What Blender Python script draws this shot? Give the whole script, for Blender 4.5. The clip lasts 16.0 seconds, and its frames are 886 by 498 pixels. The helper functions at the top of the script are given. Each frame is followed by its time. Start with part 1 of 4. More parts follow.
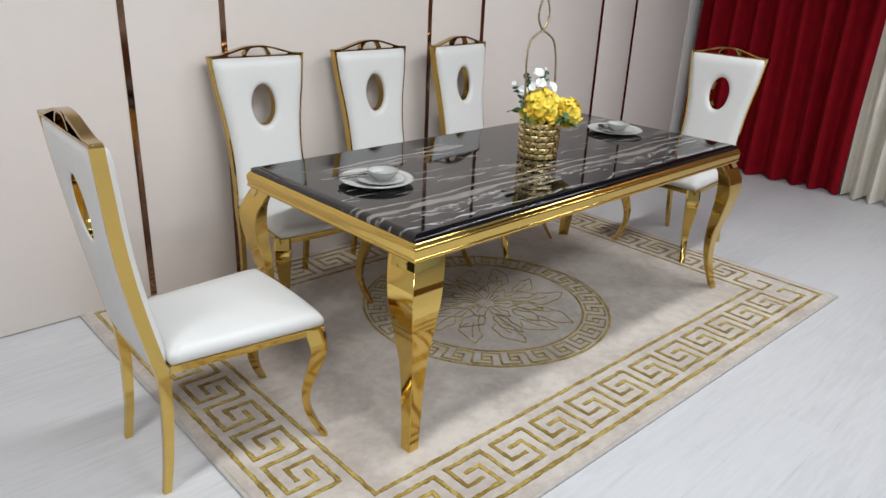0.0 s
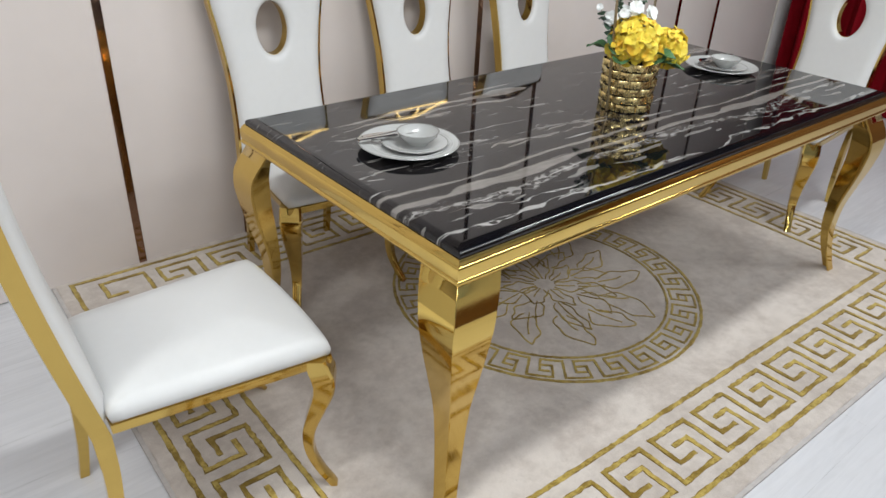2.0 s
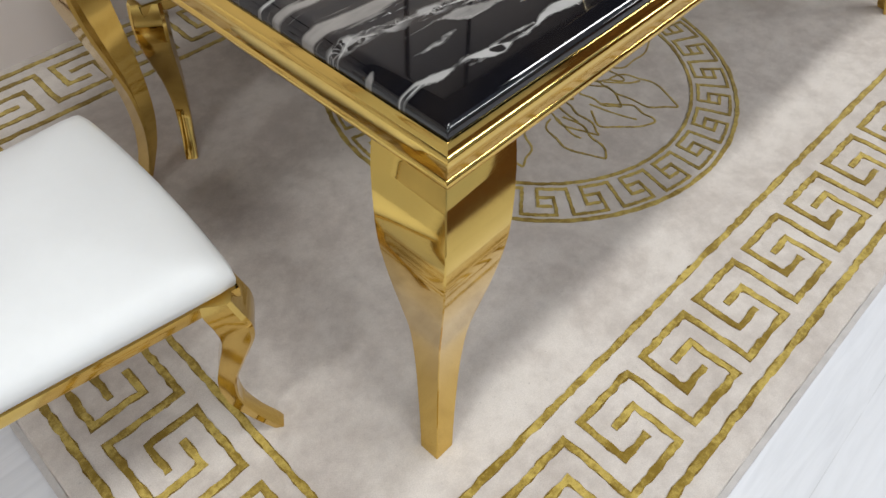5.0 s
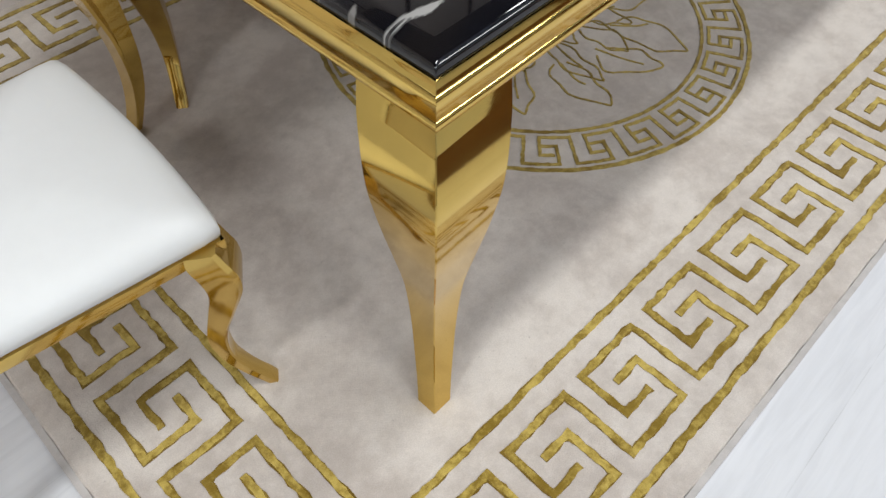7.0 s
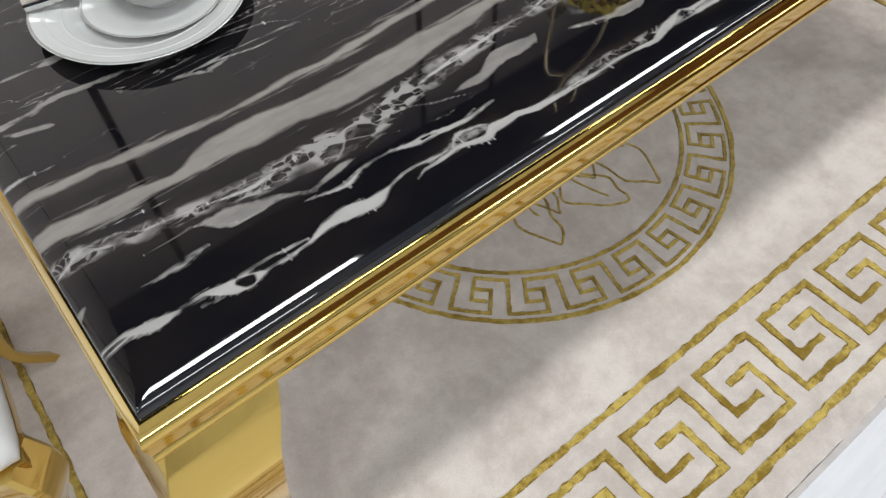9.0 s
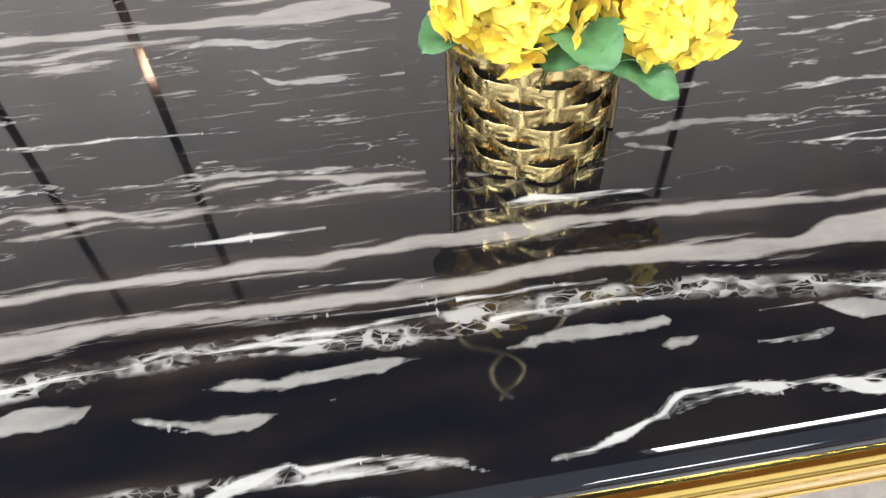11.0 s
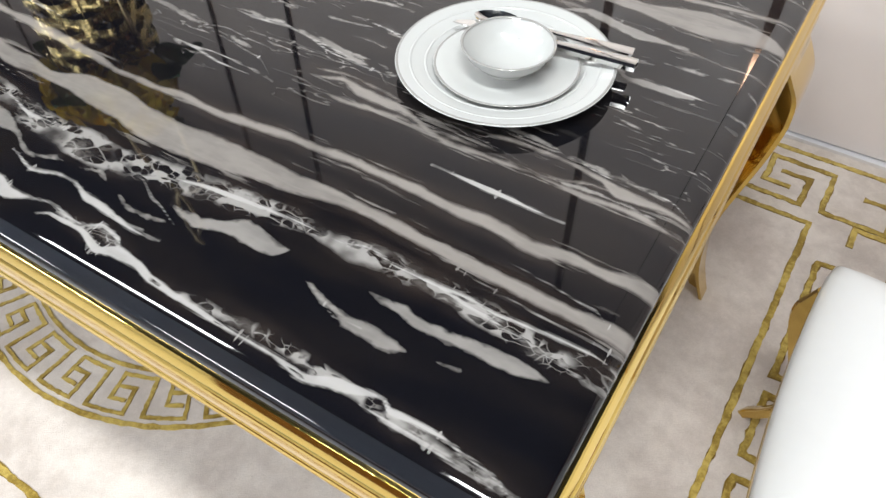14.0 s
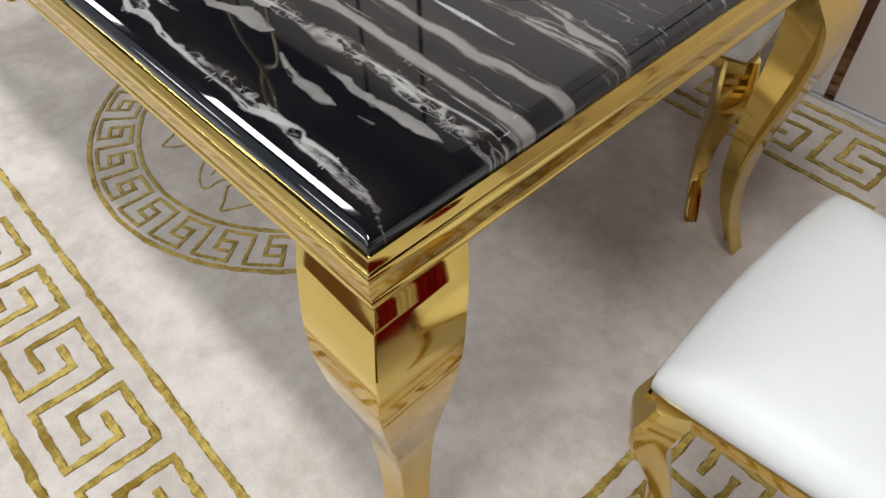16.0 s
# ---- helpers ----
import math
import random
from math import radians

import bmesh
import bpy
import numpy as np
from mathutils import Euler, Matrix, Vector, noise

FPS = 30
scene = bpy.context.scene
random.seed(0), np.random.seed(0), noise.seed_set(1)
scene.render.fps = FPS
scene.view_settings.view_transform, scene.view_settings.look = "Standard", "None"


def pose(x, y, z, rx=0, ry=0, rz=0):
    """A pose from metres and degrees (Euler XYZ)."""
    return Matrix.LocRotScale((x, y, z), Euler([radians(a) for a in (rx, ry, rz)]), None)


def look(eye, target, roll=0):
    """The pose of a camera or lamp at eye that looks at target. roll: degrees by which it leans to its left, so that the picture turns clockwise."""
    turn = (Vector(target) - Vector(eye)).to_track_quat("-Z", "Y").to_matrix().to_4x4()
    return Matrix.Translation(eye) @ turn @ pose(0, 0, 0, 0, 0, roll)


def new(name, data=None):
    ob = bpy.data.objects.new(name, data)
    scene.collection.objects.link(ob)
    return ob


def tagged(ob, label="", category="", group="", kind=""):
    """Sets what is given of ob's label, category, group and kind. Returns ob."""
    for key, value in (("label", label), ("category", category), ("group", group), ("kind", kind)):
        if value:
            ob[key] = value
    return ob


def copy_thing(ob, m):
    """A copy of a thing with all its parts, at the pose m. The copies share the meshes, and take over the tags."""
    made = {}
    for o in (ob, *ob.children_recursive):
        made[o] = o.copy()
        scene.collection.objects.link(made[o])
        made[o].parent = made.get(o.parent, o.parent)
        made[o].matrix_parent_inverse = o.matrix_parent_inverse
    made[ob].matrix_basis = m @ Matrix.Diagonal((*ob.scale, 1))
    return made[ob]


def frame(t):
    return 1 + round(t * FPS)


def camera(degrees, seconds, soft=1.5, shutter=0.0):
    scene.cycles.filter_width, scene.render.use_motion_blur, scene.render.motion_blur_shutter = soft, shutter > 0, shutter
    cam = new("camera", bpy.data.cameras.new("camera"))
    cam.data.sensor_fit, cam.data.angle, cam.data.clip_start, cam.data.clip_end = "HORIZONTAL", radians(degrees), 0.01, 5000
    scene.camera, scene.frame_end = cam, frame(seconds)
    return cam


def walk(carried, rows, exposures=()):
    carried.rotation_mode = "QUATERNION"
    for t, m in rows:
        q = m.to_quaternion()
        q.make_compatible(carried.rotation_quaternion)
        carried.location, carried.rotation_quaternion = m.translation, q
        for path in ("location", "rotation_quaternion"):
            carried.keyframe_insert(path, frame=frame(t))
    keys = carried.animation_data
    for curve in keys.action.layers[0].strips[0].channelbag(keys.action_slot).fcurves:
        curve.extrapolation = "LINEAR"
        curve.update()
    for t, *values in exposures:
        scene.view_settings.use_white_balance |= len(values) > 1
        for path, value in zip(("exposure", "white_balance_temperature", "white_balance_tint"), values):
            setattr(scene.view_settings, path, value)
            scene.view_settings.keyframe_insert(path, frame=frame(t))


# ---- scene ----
cam = camera(63.3, 16.0)
# seconds, eye, yaw to the left, pitch, lean to the left
ROWS = [
    (0, -1.317, -1.464, 1.513, -44.33, -21.75, 2.60),
    (0.5, -1.196, -1.359, 1.503, -42.52, -22.48, 2.81),
    (1, -1.109, -1.193, 1.495, -41.92, -23.74, 2.87),
    (1.5, -1.004, -1.065, 1.477, -41.28, -26.06, 2.78),
    (2, -0.849, -0.928, 1.464, -40.88, -29.17, 2.84),
    (2.5, -0.703, -0.784, 1.428, -40.52, -32.71, 2.80),
    (3, -0.585, -0.591, 1.386, -40.26, -38.24, 2.83),
    (3.5, -0.494, -0.464, 1.338, -41.33, -43.43, 2.77),
    (4, -0.438, -0.407, 1.303, -46.52, -48.14, 2.60),
    (4.5, -0.431, -0.393, 1.282, -47.89, -49.13, 2.30),
    (5, -0.427, -0.382, 1.242, -48.09, -49.77, 2.00),
    (7.5, -0.369, -0.379, 1.202, -46.75, -53.83, 0.60),
    (8, -0.265, -0.428, 1.278, -45.81, -53.84, -0.16),
    (8.5, -0.119, -0.402, 1.322, -43.69, -54.13, -0.45),
    (11, 0.872, -0.209, 1.315, -7.03, -49.30, -2.91),
    (11.5, 1.071, -0.214, 1.300, -1.37, -48.26, -1.12),
    (12, 1.308, -0.243, 1.306, 8.39, -47.98, -0.65),
    (12.5, 1.526, -0.207, 1.285, 12.19, -47.05, 0.32),
    (13, 1.723, -0.184, 1.280, 18.69, -47.28, 0.25),
    (13.5, 1.967, -0.176, 1.283, 26.84, -46.98, -0.36),
    (14, 2.103, -0.176, 1.289, 32.19, -48.89, -0.73),
    (14.5, 2.224, -0.208, 1.273, 39.50, -49.11, -1.01),
    (15, 2.305, -0.195, 1.259, 41.64, -48.81, -1.04),
    (15.5, 2.368, -0.204, 1.233, 44.92, -48.96, -0.95),
    (16, 2.402, -0.232, 1.205, 47.15, -48.11, -1.19),
]


def aim(x, y, z, yaw, pitch, lean):
    """Camera pose from the eye and degrees."""
    a, b = radians(yaw), radians(pitch)
    ahead = Vector((-math.sin(a) * math.cos(b), math.cos(a) * math.cos(b), math.sin(b)))
    eye = Vector((x, y, z))
    return look(eye, eye + ahead, lean)


walk(cam, [(t, aim(*row)) for t, *row in ROWS], [(0.0, -0.14), (3.0, -0.10), (5.0, -0.07), (8.5, -0.12), (11.0, 1.02), (12.5, 0.98), (14.5, 0.50), (16.0, 0.15)])

# ---- light ----
world = bpy.data.worlds.new("world")
scene.world = world
world.use_nodes = True
world.node_tree.nodes["Background"].inputs[0].default_value = (0.75, 0.8, 0.9, 1)
world.node_tree.nodes["Background"].inputs[1].default_value = 0.03
CEIL = 2.62
WALL_Y = 1.645
# x, y, depth, tilt towards the panelled wall, watts
LAMPS = [(x, -0.12, 0.17, 28.0, 19.5) for x in (-1.72, 0.20, 2.12)] + [(x, -2.0, 0.5, 0.0, 33.5) for x in (-1.72, 0.20, 2.12, 4.04)]


def lamp_pose(x, y, tilt):
    return pose(x, y, CEIL - (0.1 if tilt else 0.0), tilt)


def panel_lamp(x, y, deep, tilt, watts):
    lamp = bpy.data.lights.new("panel_lamp", "AREA")
    lamp.shape, lamp.size, lamp.size_y, lamp.energy = "RECTANGLE", 1.0, deep, watts
    lamp.color = (0.95, 0.98, 0.985)
    lamp.spread = radians(148 if tilt else 180)
    ob = new("panel_lamp", lamp)
    ob.matrix_world = lamp_pose(x, y, tilt) @ pose(0, 0, -0.045)


for lamp_row in LAMPS:
    panel_lamp(*lamp_row)


# ---- node helpers ----
class Mat:
    def __init__(self, name):
        self.m = bpy.data.materials.new(name)
        self.m.use_nodes = True
        self.t = self.m.node_tree
        self.b = self.t.nodes["Principled BSDF"]

    def node(self, kind, **values):
        n = self.t.nodes.new(kind)
        if "operation" in values:
            n.operation = values["operation"]
        if "use_clamp" in values:
            n.use_clamp = values["use_clamp"]
        if "interpolation_type" in values:
            n.interpolation_type = values["interpolation_type"]
        if "data_type" in values:
            n.data_type = values["data_type"]
        if "blend_type" in values:
            n.blend_type = values["blend_type"]
        if "feature" in values:
            n.feature = values["feature"]
        if "offset" in values:
            n.offset = values["offset"]
        if "squash" in values:
            n.squash = values["squash"]
        if "attribute_name" in values:
            n.attribute_name = values["attribute_name"]
        return n

    def put(self, socket, value):
        if isinstance(value, (int, float)):
            socket.default_value = value
        elif isinstance(value, (tuple, list)):
            socket.default_value = value if len(value) == len(socket.default_value) else (*value, 1)
        else:
            self.t.links.new(value, socket)

    def math(self, op, a, b=0.0, c=0.0, clamp=False):
        n = self.node("ShaderNodeMath", operation=op, use_clamp=clamp)
        for s, v in zip(n.inputs, (a, b, c)):
            self.put(s, v)
        return n.outputs[0]

    def noise(self, vec, scale, detail=3.0, rough=0.5, distort=0.0):
        n = self.node("ShaderNodeTexNoise")
        if vec is not None:
            self.put(n.inputs["Vector"], vec)
        self.put(n.inputs["Scale"], scale)
        self.put(n.inputs["Detail"], detail)
        self.put(n.inputs["Roughness"], rough)
        self.put(n.inputs["Distortion"], distort)
        return n.outputs[0]

    def ramp(self, fac, lo, hi, a=0.0, b=1.0):
        n = self.node("ShaderNodeMapRange", interpolation_type="SMOOTHSTEP")
        for s, v in zip(n.inputs, (fac, lo, hi, a, b)):
            self.put(s, v)
        return n.outputs[0]

    def mix(self, fac, a, b, kind="MIX"):
        n = self.node("ShaderNodeMix", data_type="RGBA", blend_type=kind)
        self.put(n.inputs[0], fac)
        self.put(n.inputs[6], a)
        self.put(n.inputs[7], b)
        return n.outputs[2]

    def coords(self, kind="Object"):
        return self.node("ShaderNodeTexCoord").outputs[kind]

    def scaled(self, vec, sx, sy, sz):
        n = self.node("ShaderNodeMapping")
        self.put(n.inputs["Vector"], vec)
        n.inputs["Scale"].default_value = (sx, sy, sz)
        return n.outputs[0]

    def set(self, **values):
        for key, value in values.items():
            self.put(self.b.inputs[key.replace("_", " ")], value)
        return self

    def bump(self, height, strength=0.2, distance=0.001):
        n = self.node("ShaderNodeBump")
        self.put(n.inputs["Strength"], strength)
        self.put(n.inputs["Distance"], distance)
        self.put(n.inputs["Height"], height)
        self.put(self.b.inputs["Normal"], n.outputs[0])
        return self


def plain(name, color, rough, metal=0.0, vary=0.06, scale=6.0, grain=0.0, grain_scale=300.0, **more):
    """A surface with slight colour and gloss variation at two scales and a fine relief."""
    m = Mat(name)
    co = m.coords()
    big, small = m.noise(co, scale, 4.0), m.noise(co, scale * 9, 3.0)
    f = m.math("ADD", m.math("MULTIPLY", big, 0.65), m.math("MULTIPLY", small, 0.35))
    f = m.ramp(f, 0.3, 0.7)
    dark = tuple(c * (1 - vary) for c in color)
    light = tuple(min(1.0, c * (1 + vary)) for c in color)
    m.set(Base_Color=m.mix(f, dark, light), Metallic=metal)
    m.set(Roughness=m.ramp(small, 0.25, 0.75, rough * 0.85, rough * 1.2))
    m.set(**more)
    if grain:
        m.bump(m.noise(co, grain_scale, 3.0), grain, 0.0006)
    return m.m


def marble():
    """Black polished stone with light bands that run along the table; the print repeats every PERIOD metres."""
    PERIOD = 1.13
    m = Mat("black_veined_marble")
    xyz = m.node("ShaderNodeSeparateXYZ")
    m.put(xyz.inputs[0], m.coords())
    x, y = xyz.outputs[0], xyz.outputs[1]
    turn = m.math("MULTIPLY", x, 2 * math.pi / PERIOD)
    r = PERIOD / (2 * math.pi)
    circle = (m.math("COSINE", turn), m.math("SINE", turn))

    def place(sx, sy, seed):
        n = m.node("ShaderNodeCombineXYZ")
        m.put(n.inputs[0], m.math("MULTIPLY", circle[0], r * sx))
        m.put(n.inputs[1], m.math("MULTIPLY", circle[1], r * sx))
        m.put(n.inputs[2], m.math("MULTIPLY_ADD", y, sy, seed))
        return n.outputs[0]

    def warped(sx, sy, seed, amount):
        wn = m.node("ShaderNodeTexNoise")
        m.put(wn.inputs["Vector"], place(1, 1, seed + 2.0))
        m.put(wn.inputs["Scale"], 26.0)
        m.put(wn.inputs["Detail"], 2.0)
        warp = m.node("ShaderNodeVectorMath", operation="MULTIPLY_ADD")
        m.put(warp.inputs[0], wn.outputs[1])
        warp.inputs[1].default_value = (amount, amount, amount)
        m.put(warp.inputs[2], place(sx, sy, seed))
        return warp.outputs[0]

    def voronoi(vec, scale, feature):
        n = m.node("ShaderNodeTexVoronoi", feature=feature)
        m.put(n.inputs["Vector"], vec)
        m.put(n.inputs["Scale"], scale)
        return n.outputs[0]

    depth = m.node("ShaderNodeAttribute", attribute_name="veins")
    split = m.node("ShaderNodeSeparateColor")
    m.put(split.inputs[0], depth.outputs["Color"])
    tones = {"grey": split.outputs[0], "pale": split.outputs[1], "white": split.outputs[2], "lace": depth.outputs["Alpha"], "thread": m.node("ShaderNodeAttribute", attribute_name="threads").outputs["Fac"]}
    fine = m.noise(place(1, 1.3, 8.4), 60.0, 4.0, 0.62)
    cloud = m.noise(place(1, 1.6, 27.0), 11.0, 4.0, 0.6)
    streak = m.noise(place(0.2, 1.0, 19.9), 60.0, 3.0, 0.6)
    # black ground, a little brown beside the bands
    color = m.mix(m.ramp(m.noise(place(1, 3, 1.7), 7.0, 3.0), 0.35, 0.75), (0.0035, 0.0035, 0.0050), (0.008, 0.0066, 0.0066))
    color = m.mix(m.math("MULTIPLY", m.ramp(m.math("MAXIMUM", tones["lace"], tones["grey"]), -0.018, 0.002), m.ramp(cloud, 0.4, 0.65, 0.15, 0.8)), color, (0.022, 0.0165, 0.014))
    # faint dashes and hairlines towards the far edge
    dash = m.ramp(m.noise(place(0.5, 5.5, 51.0), 16.0, 4.0, 0.55), 0.60, 0.68)
    dash = m.math("MULTIPLY", dash, m.ramp(m.noise(place(1, 1, 53.0), 9.0, 2.0), 0.42, 0.6))
    color = m.mix(m.math("MULTIPLY", dash, m.ramp(y, 0.40, 0.6, 0.0, 0.6)), color, (0.17, 0.158, 0.148))
    ridge = m.math("ABSOLUTE", m.math("SUBTRACT", m.noise(place(0.55, 3.6, 101.0), 11.0, 3.5, 0.55), 0.5))
    line = m.math("MULTIPLY", m.ramp(ridge, 0.0027, 0.009, 1.0, 0.0), m.ramp(m.noise(place(0.8, 2.0, 108.0), 12.0, 2.0), 0.52, 0.62))
    color = m.mix(m.math("MULTIPLY", line, m.ramp(y, 0.28, 0.40, 0.0, 0.7)), color, (0.20, 0.187, 0.176))
    ragged = m.math("MULTIPLY", m.math("SUBTRACT", m.noise(place(0.6, 1.0, 61.0), 90.0, 3.0, 0.6), 0.5), 0.006)
    torn = m.math("MULTIPLY_ADD", m.math("SUBTRACT", m.noise(place(0.55, 1.1, 63.0), 36.0, 4.0, 0.6), 0.5), 0.022, ragged)

    swell = m.math("MULTIPLY", m.math("SUBTRACT", m.noise(place(0.9, 0.7, 66.0), 17.0, 2.0), 0.52), 0.020)

    def lay(color, tone, rgb, rough, soft, low, keep=1.0, lumps=0.0):
        deep = m.math("MULTIPLY_ADD", swell, lumps, tones[tone])
        inside = m.ramp(m.math("MULTIPLY_ADD", torn, rough, deep), -0.0008, soft)
        shade = m.math("MULTIPLY", m.ramp(streak, 0.25, 0.6, low, 1.0), m.ramp(cloud, 0.3, 0.6, low, 1.0))
        return m.mix(m.math("MULTIPLY", m.math("MULTIPLY", inside, shade), keep), color, rgb)

    # loose wisps and a combed fringe beside the broad bands
    wisp = m.ramp(m.noise(place(0.28, 3.6, 71.0), 34.0, 5.0, 0.6), 0.56, 0.64)
    wisp = m.math("MULTIPLY", wisp, m.ramp(tones["grey"], -0.012, -0.001))
    color = m.mix(m.math("MULTIPLY", wisp, 0.5), color, (0.22, 0.205, 0.19))
    color = lay(color, "grey", (0.195, 0.178, 0.164), 0.5, 0.0050, 0.80)
    color = lay(color, "pale", (0.195, 0.183, 0.172), 0.95, 0.0034, 0.74, 1.0, 0.5)
    # lace: round dark cells in a white web, in a broken strip
    here = m.math("MULTIPLY", m.ramp(m.math("MULTIPLY_ADD", torn, 0.6, tones["lace"]), -0.004, 0.004), m.ramp(m.noise(place(1, 1, 44.0), 15.0, 3.0), 0.32, 0.5, 0.1, 1.0))
    web = 0.0
    for scale, sx, seed, open_lo, open_hi in ((52.0, 0.46, 5.0, 0.36, 0.66), (105.0, 0.52, 15.0, 0.42, 0.72)):
        vec = warped(sx, 1.05, seed, 0.022)
        size = m.ramp(m.noise(place(1, 1.2, 47.0 + seed), 24.0, 3.0, 0.6), 0.35, 0.62, open_lo, open_hi)
        gap = m.math("SUBTRACT", voronoi(vec, scale, "F1"), size)
        some = m.ramp(m.noise(place(1, 1, scale), 20.0, 2.0), 0.38, 0.50, 0.05, 1.0)
        rim = m.ramp(voronoi(vec, scale, "DISTANCE_TO_EDGE"), 0.0, 0.06, 1.0, 0.0)
        both = m.math("MAXIMUM", m.ramp(gap, 0.01, 0.12), m.math("MULTIPLY", rim, 0.7))
        web = m.math("MAXIMUM", web, m.math("MULTIPLY", both, some))
    veil = m.ramp(m.noise(place(0.5, 1.2, 91.0), 30.0, 4.0, 0.65), 0.46, 0.70, 0.0, 0.45)
    color = m.mix(m.math("MULTIPLY", veil, here), color, (0.20, 0.185, 0.172))
    color = m.mix(m.math("MULTIPLY", m.math("MULTIPLY", web, 0.9), here), color, (0.25, 0.239, 0.228))
    # white drops on threads, some of them open in the middle
    hole = m.ramp(m.math("SUBTRACT", voronoi(warped(0.6, 1.0, 33.0, 0.02), 34.0, "F1"), 0.26), 0.0, 0.08)
    hole = m.math("MAXIMUM", hole, m.ramp(tones["white"], 0.0030, 0.0016))
    color = lay(color, "white", (0.33, 0.319, 0.307), 0.18, 0.0014, 0.85, hole, 0.15)
    # threads with little spurs across them
    spur = m.math("MULTIPLY", m.ramp(m.noise(place(3.2, 0.35, 83.0), 46.0, 2.0), 0.64, 0.72), 0.0040)
    spur = m.math("MULTIPLY", spur, m.ramp(m.noise(place(1, 1, 87.0), 14.0, 2.0), 0.45, 0.6))
    near = m.math("ADD", m.math("MULTIPLY_ADD", torn, 0.10, tones["thread"]), spur)
    thick = m.ramp(m.noise(place(0.7, 1, 89.0), 30.0, 2.0), 0.3, 0.7, 0.35, 1.0)
    color = m.mix(m.math("MULTIPLY", m.ramp(near, -0.0008, 0.0014), thick), color, (0.30, 0.287, 0.275))
    m.set(Base_Color=color, Roughness=m.ramp(fine, 0.3, 0.7, 0.03, 0.05), IOR=1.57)
    return m.m


def wood_floor():
    m = Mat("pale_vinyl_floor")
    co = m.coords()
    grain = m.noise(m.scaled(co, 1.2, 14.0, 1.0), 4.0, 5.0, 0.6, 0.6)
    tint = m.noise(co, 0.9, 3.0)
    brick = m.node("ShaderNodeTexBrick", offset=0.37, squash=1.0)
    m.put(brick.inputs["Vector"], co)
    for key, value in (("Scale", 1.0), ("Mortar Size", 0.0012), ("Mortar Smooth", 0.3), ("Brick Width", 1.22), ("Row Height", 0.18)):
        brick.inputs[key].default_value = value
    brick.inputs[1].default_value, brick.inputs[2].default_value = (0.53, 0.53, 0.55, 1), (0.58, 0.58, 0.60, 1)
    brick.inputs[3].default_value = (0.45, 0.45, 0.46, 1)
    f = m.ramp(m.math("ADD", m.math("MULTIPLY", grain, 0.7), m.math("MULTIPLY", tint, 0.3)), 0.35, 0.65)
    m.set(Base_Color=m.mix(f, brick.outputs[0], (0.62, 0.62, 0.64)), Roughness=m.ramp(grain, 0.3, 0.7, 0.32, 0.42))
    m.bump(grain, 0.05, 0.001)
    return m.m


def rug_pile(name, a, b, scale, stretch=1.0, sheen=0.25):
    m = Mat(name)
    co = m.coords()
    mottle = m.noise(co, scale, 5.0, 0.6, 0.4)
    clump = m.noise(co, scale * 7, 4.0, 0.65)
    fluff = m.noise(co, 420.0, 2.0, 0.6)
    f = m.ramp(m.math("ADD", m.math("MULTIPLY", mottle, 0.62), m.math("MULTIPLY", clump, 0.38)), 0.5 - 0.15 * stretch, 0.5 + 0.15 * stretch)
    c = m.mix(f, a, b)
    c = m.mix(m.ramp(fluff, 0.3, 0.7, 0.22, 0.0), c, tuple(v * 0.6 for v in a))
    fleck = m.ramp(m.noise(co, 85.0, 3.0, 0.6), 0.66, 0.74, 0.0, 0.35)
    c = m.mix(m.math("MULTIPLY", fleck, m.ramp(mottle, 0.4, 0.6)), c, tuple(v * 0.45 for v in a))
    m.set(Base_Color=c, Roughness=0.95, Sheen_Weight=sheen, Sheen_Roughness=0.5, Specular_IOR_Level=0.15)
    m.bump(m.math("ADD", fluff, m.math("ADD", m.math("MULTIPLY", mottle, 0.5), m.math("MULTIPLY", clump, 0.7))), 0.6, 0.002)
    return m.m


def silk_petal():
    """Yellow silk that turns orange from petal to petal and towards some hearts."""
    m = Mat("yellow_silk_petal")
    one = m.node("ShaderNodeNewGeometry").outputs["Random Per Island"]
    co = m.coords()
    f = m.math("ADD", m.math("MULTIPLY", one, 0.7), m.math("MULTIPLY", m.noise(co, 28.0, 2.0), 0.5))
    c = m.mix(m.ramp(f, 0.62, 0.98), (0.85, 0.66, 0.055), (0.80, 0.48, 0.025))
    c = m.mix(m.ramp(f, 0.15, 0.4, 0.55, 0.0), c, (0.82, 0.70, 0.13))
    m.set(Base_Color=c, Roughness=0.6, Sheen_Weight=0.15)
    m.bump(m.noise(co, 220.0, 3.0), 0.15, 0.0006)
    return m.m


GOLD = plain("polished_gold_steel", (0.70, 0.485, 0.135), 0.075, 1.0, 0.03, 3.0)
CHAIR_GOLD = plain("satin_polished_gold", (0.63, 0.435, 0.125), 0.085, 1.0, 0.04, 3.0)
GOLD_DARK = plain("brushed_bronze_gold", (0.82, 0.64, 0.29), 0.25, 1.0, 0.03, 12.0)
BRONZE = plain("aged_brass_wire", (0.40, 0.32, 0.19), 0.3, 1.0, 0.1, 20.0)
# chair gold darkened: the dark reflection on the crests is put into the colour
CREST = plain("gold_with_dark_reflection", (0.42, 0.285, 0.105), 0.08, 1.0, 0.05, 3.0)
ROSE = plain("rose_gold_strip", (0.30, 0.18, 0.12), 0.08, 1.0, 0.3, 5.0)
LEATHER = plain("white_leatherette", (0.62, 0.62, 0.615), 0.42, 0.0, 0.02, 5.0, 0.08, 500.0)
WALL = plain("blush_wall_panel", (0.66, 0.60, 0.57), 0.38, 0.0, 0.02, 1.5, 0.03, 200.0)
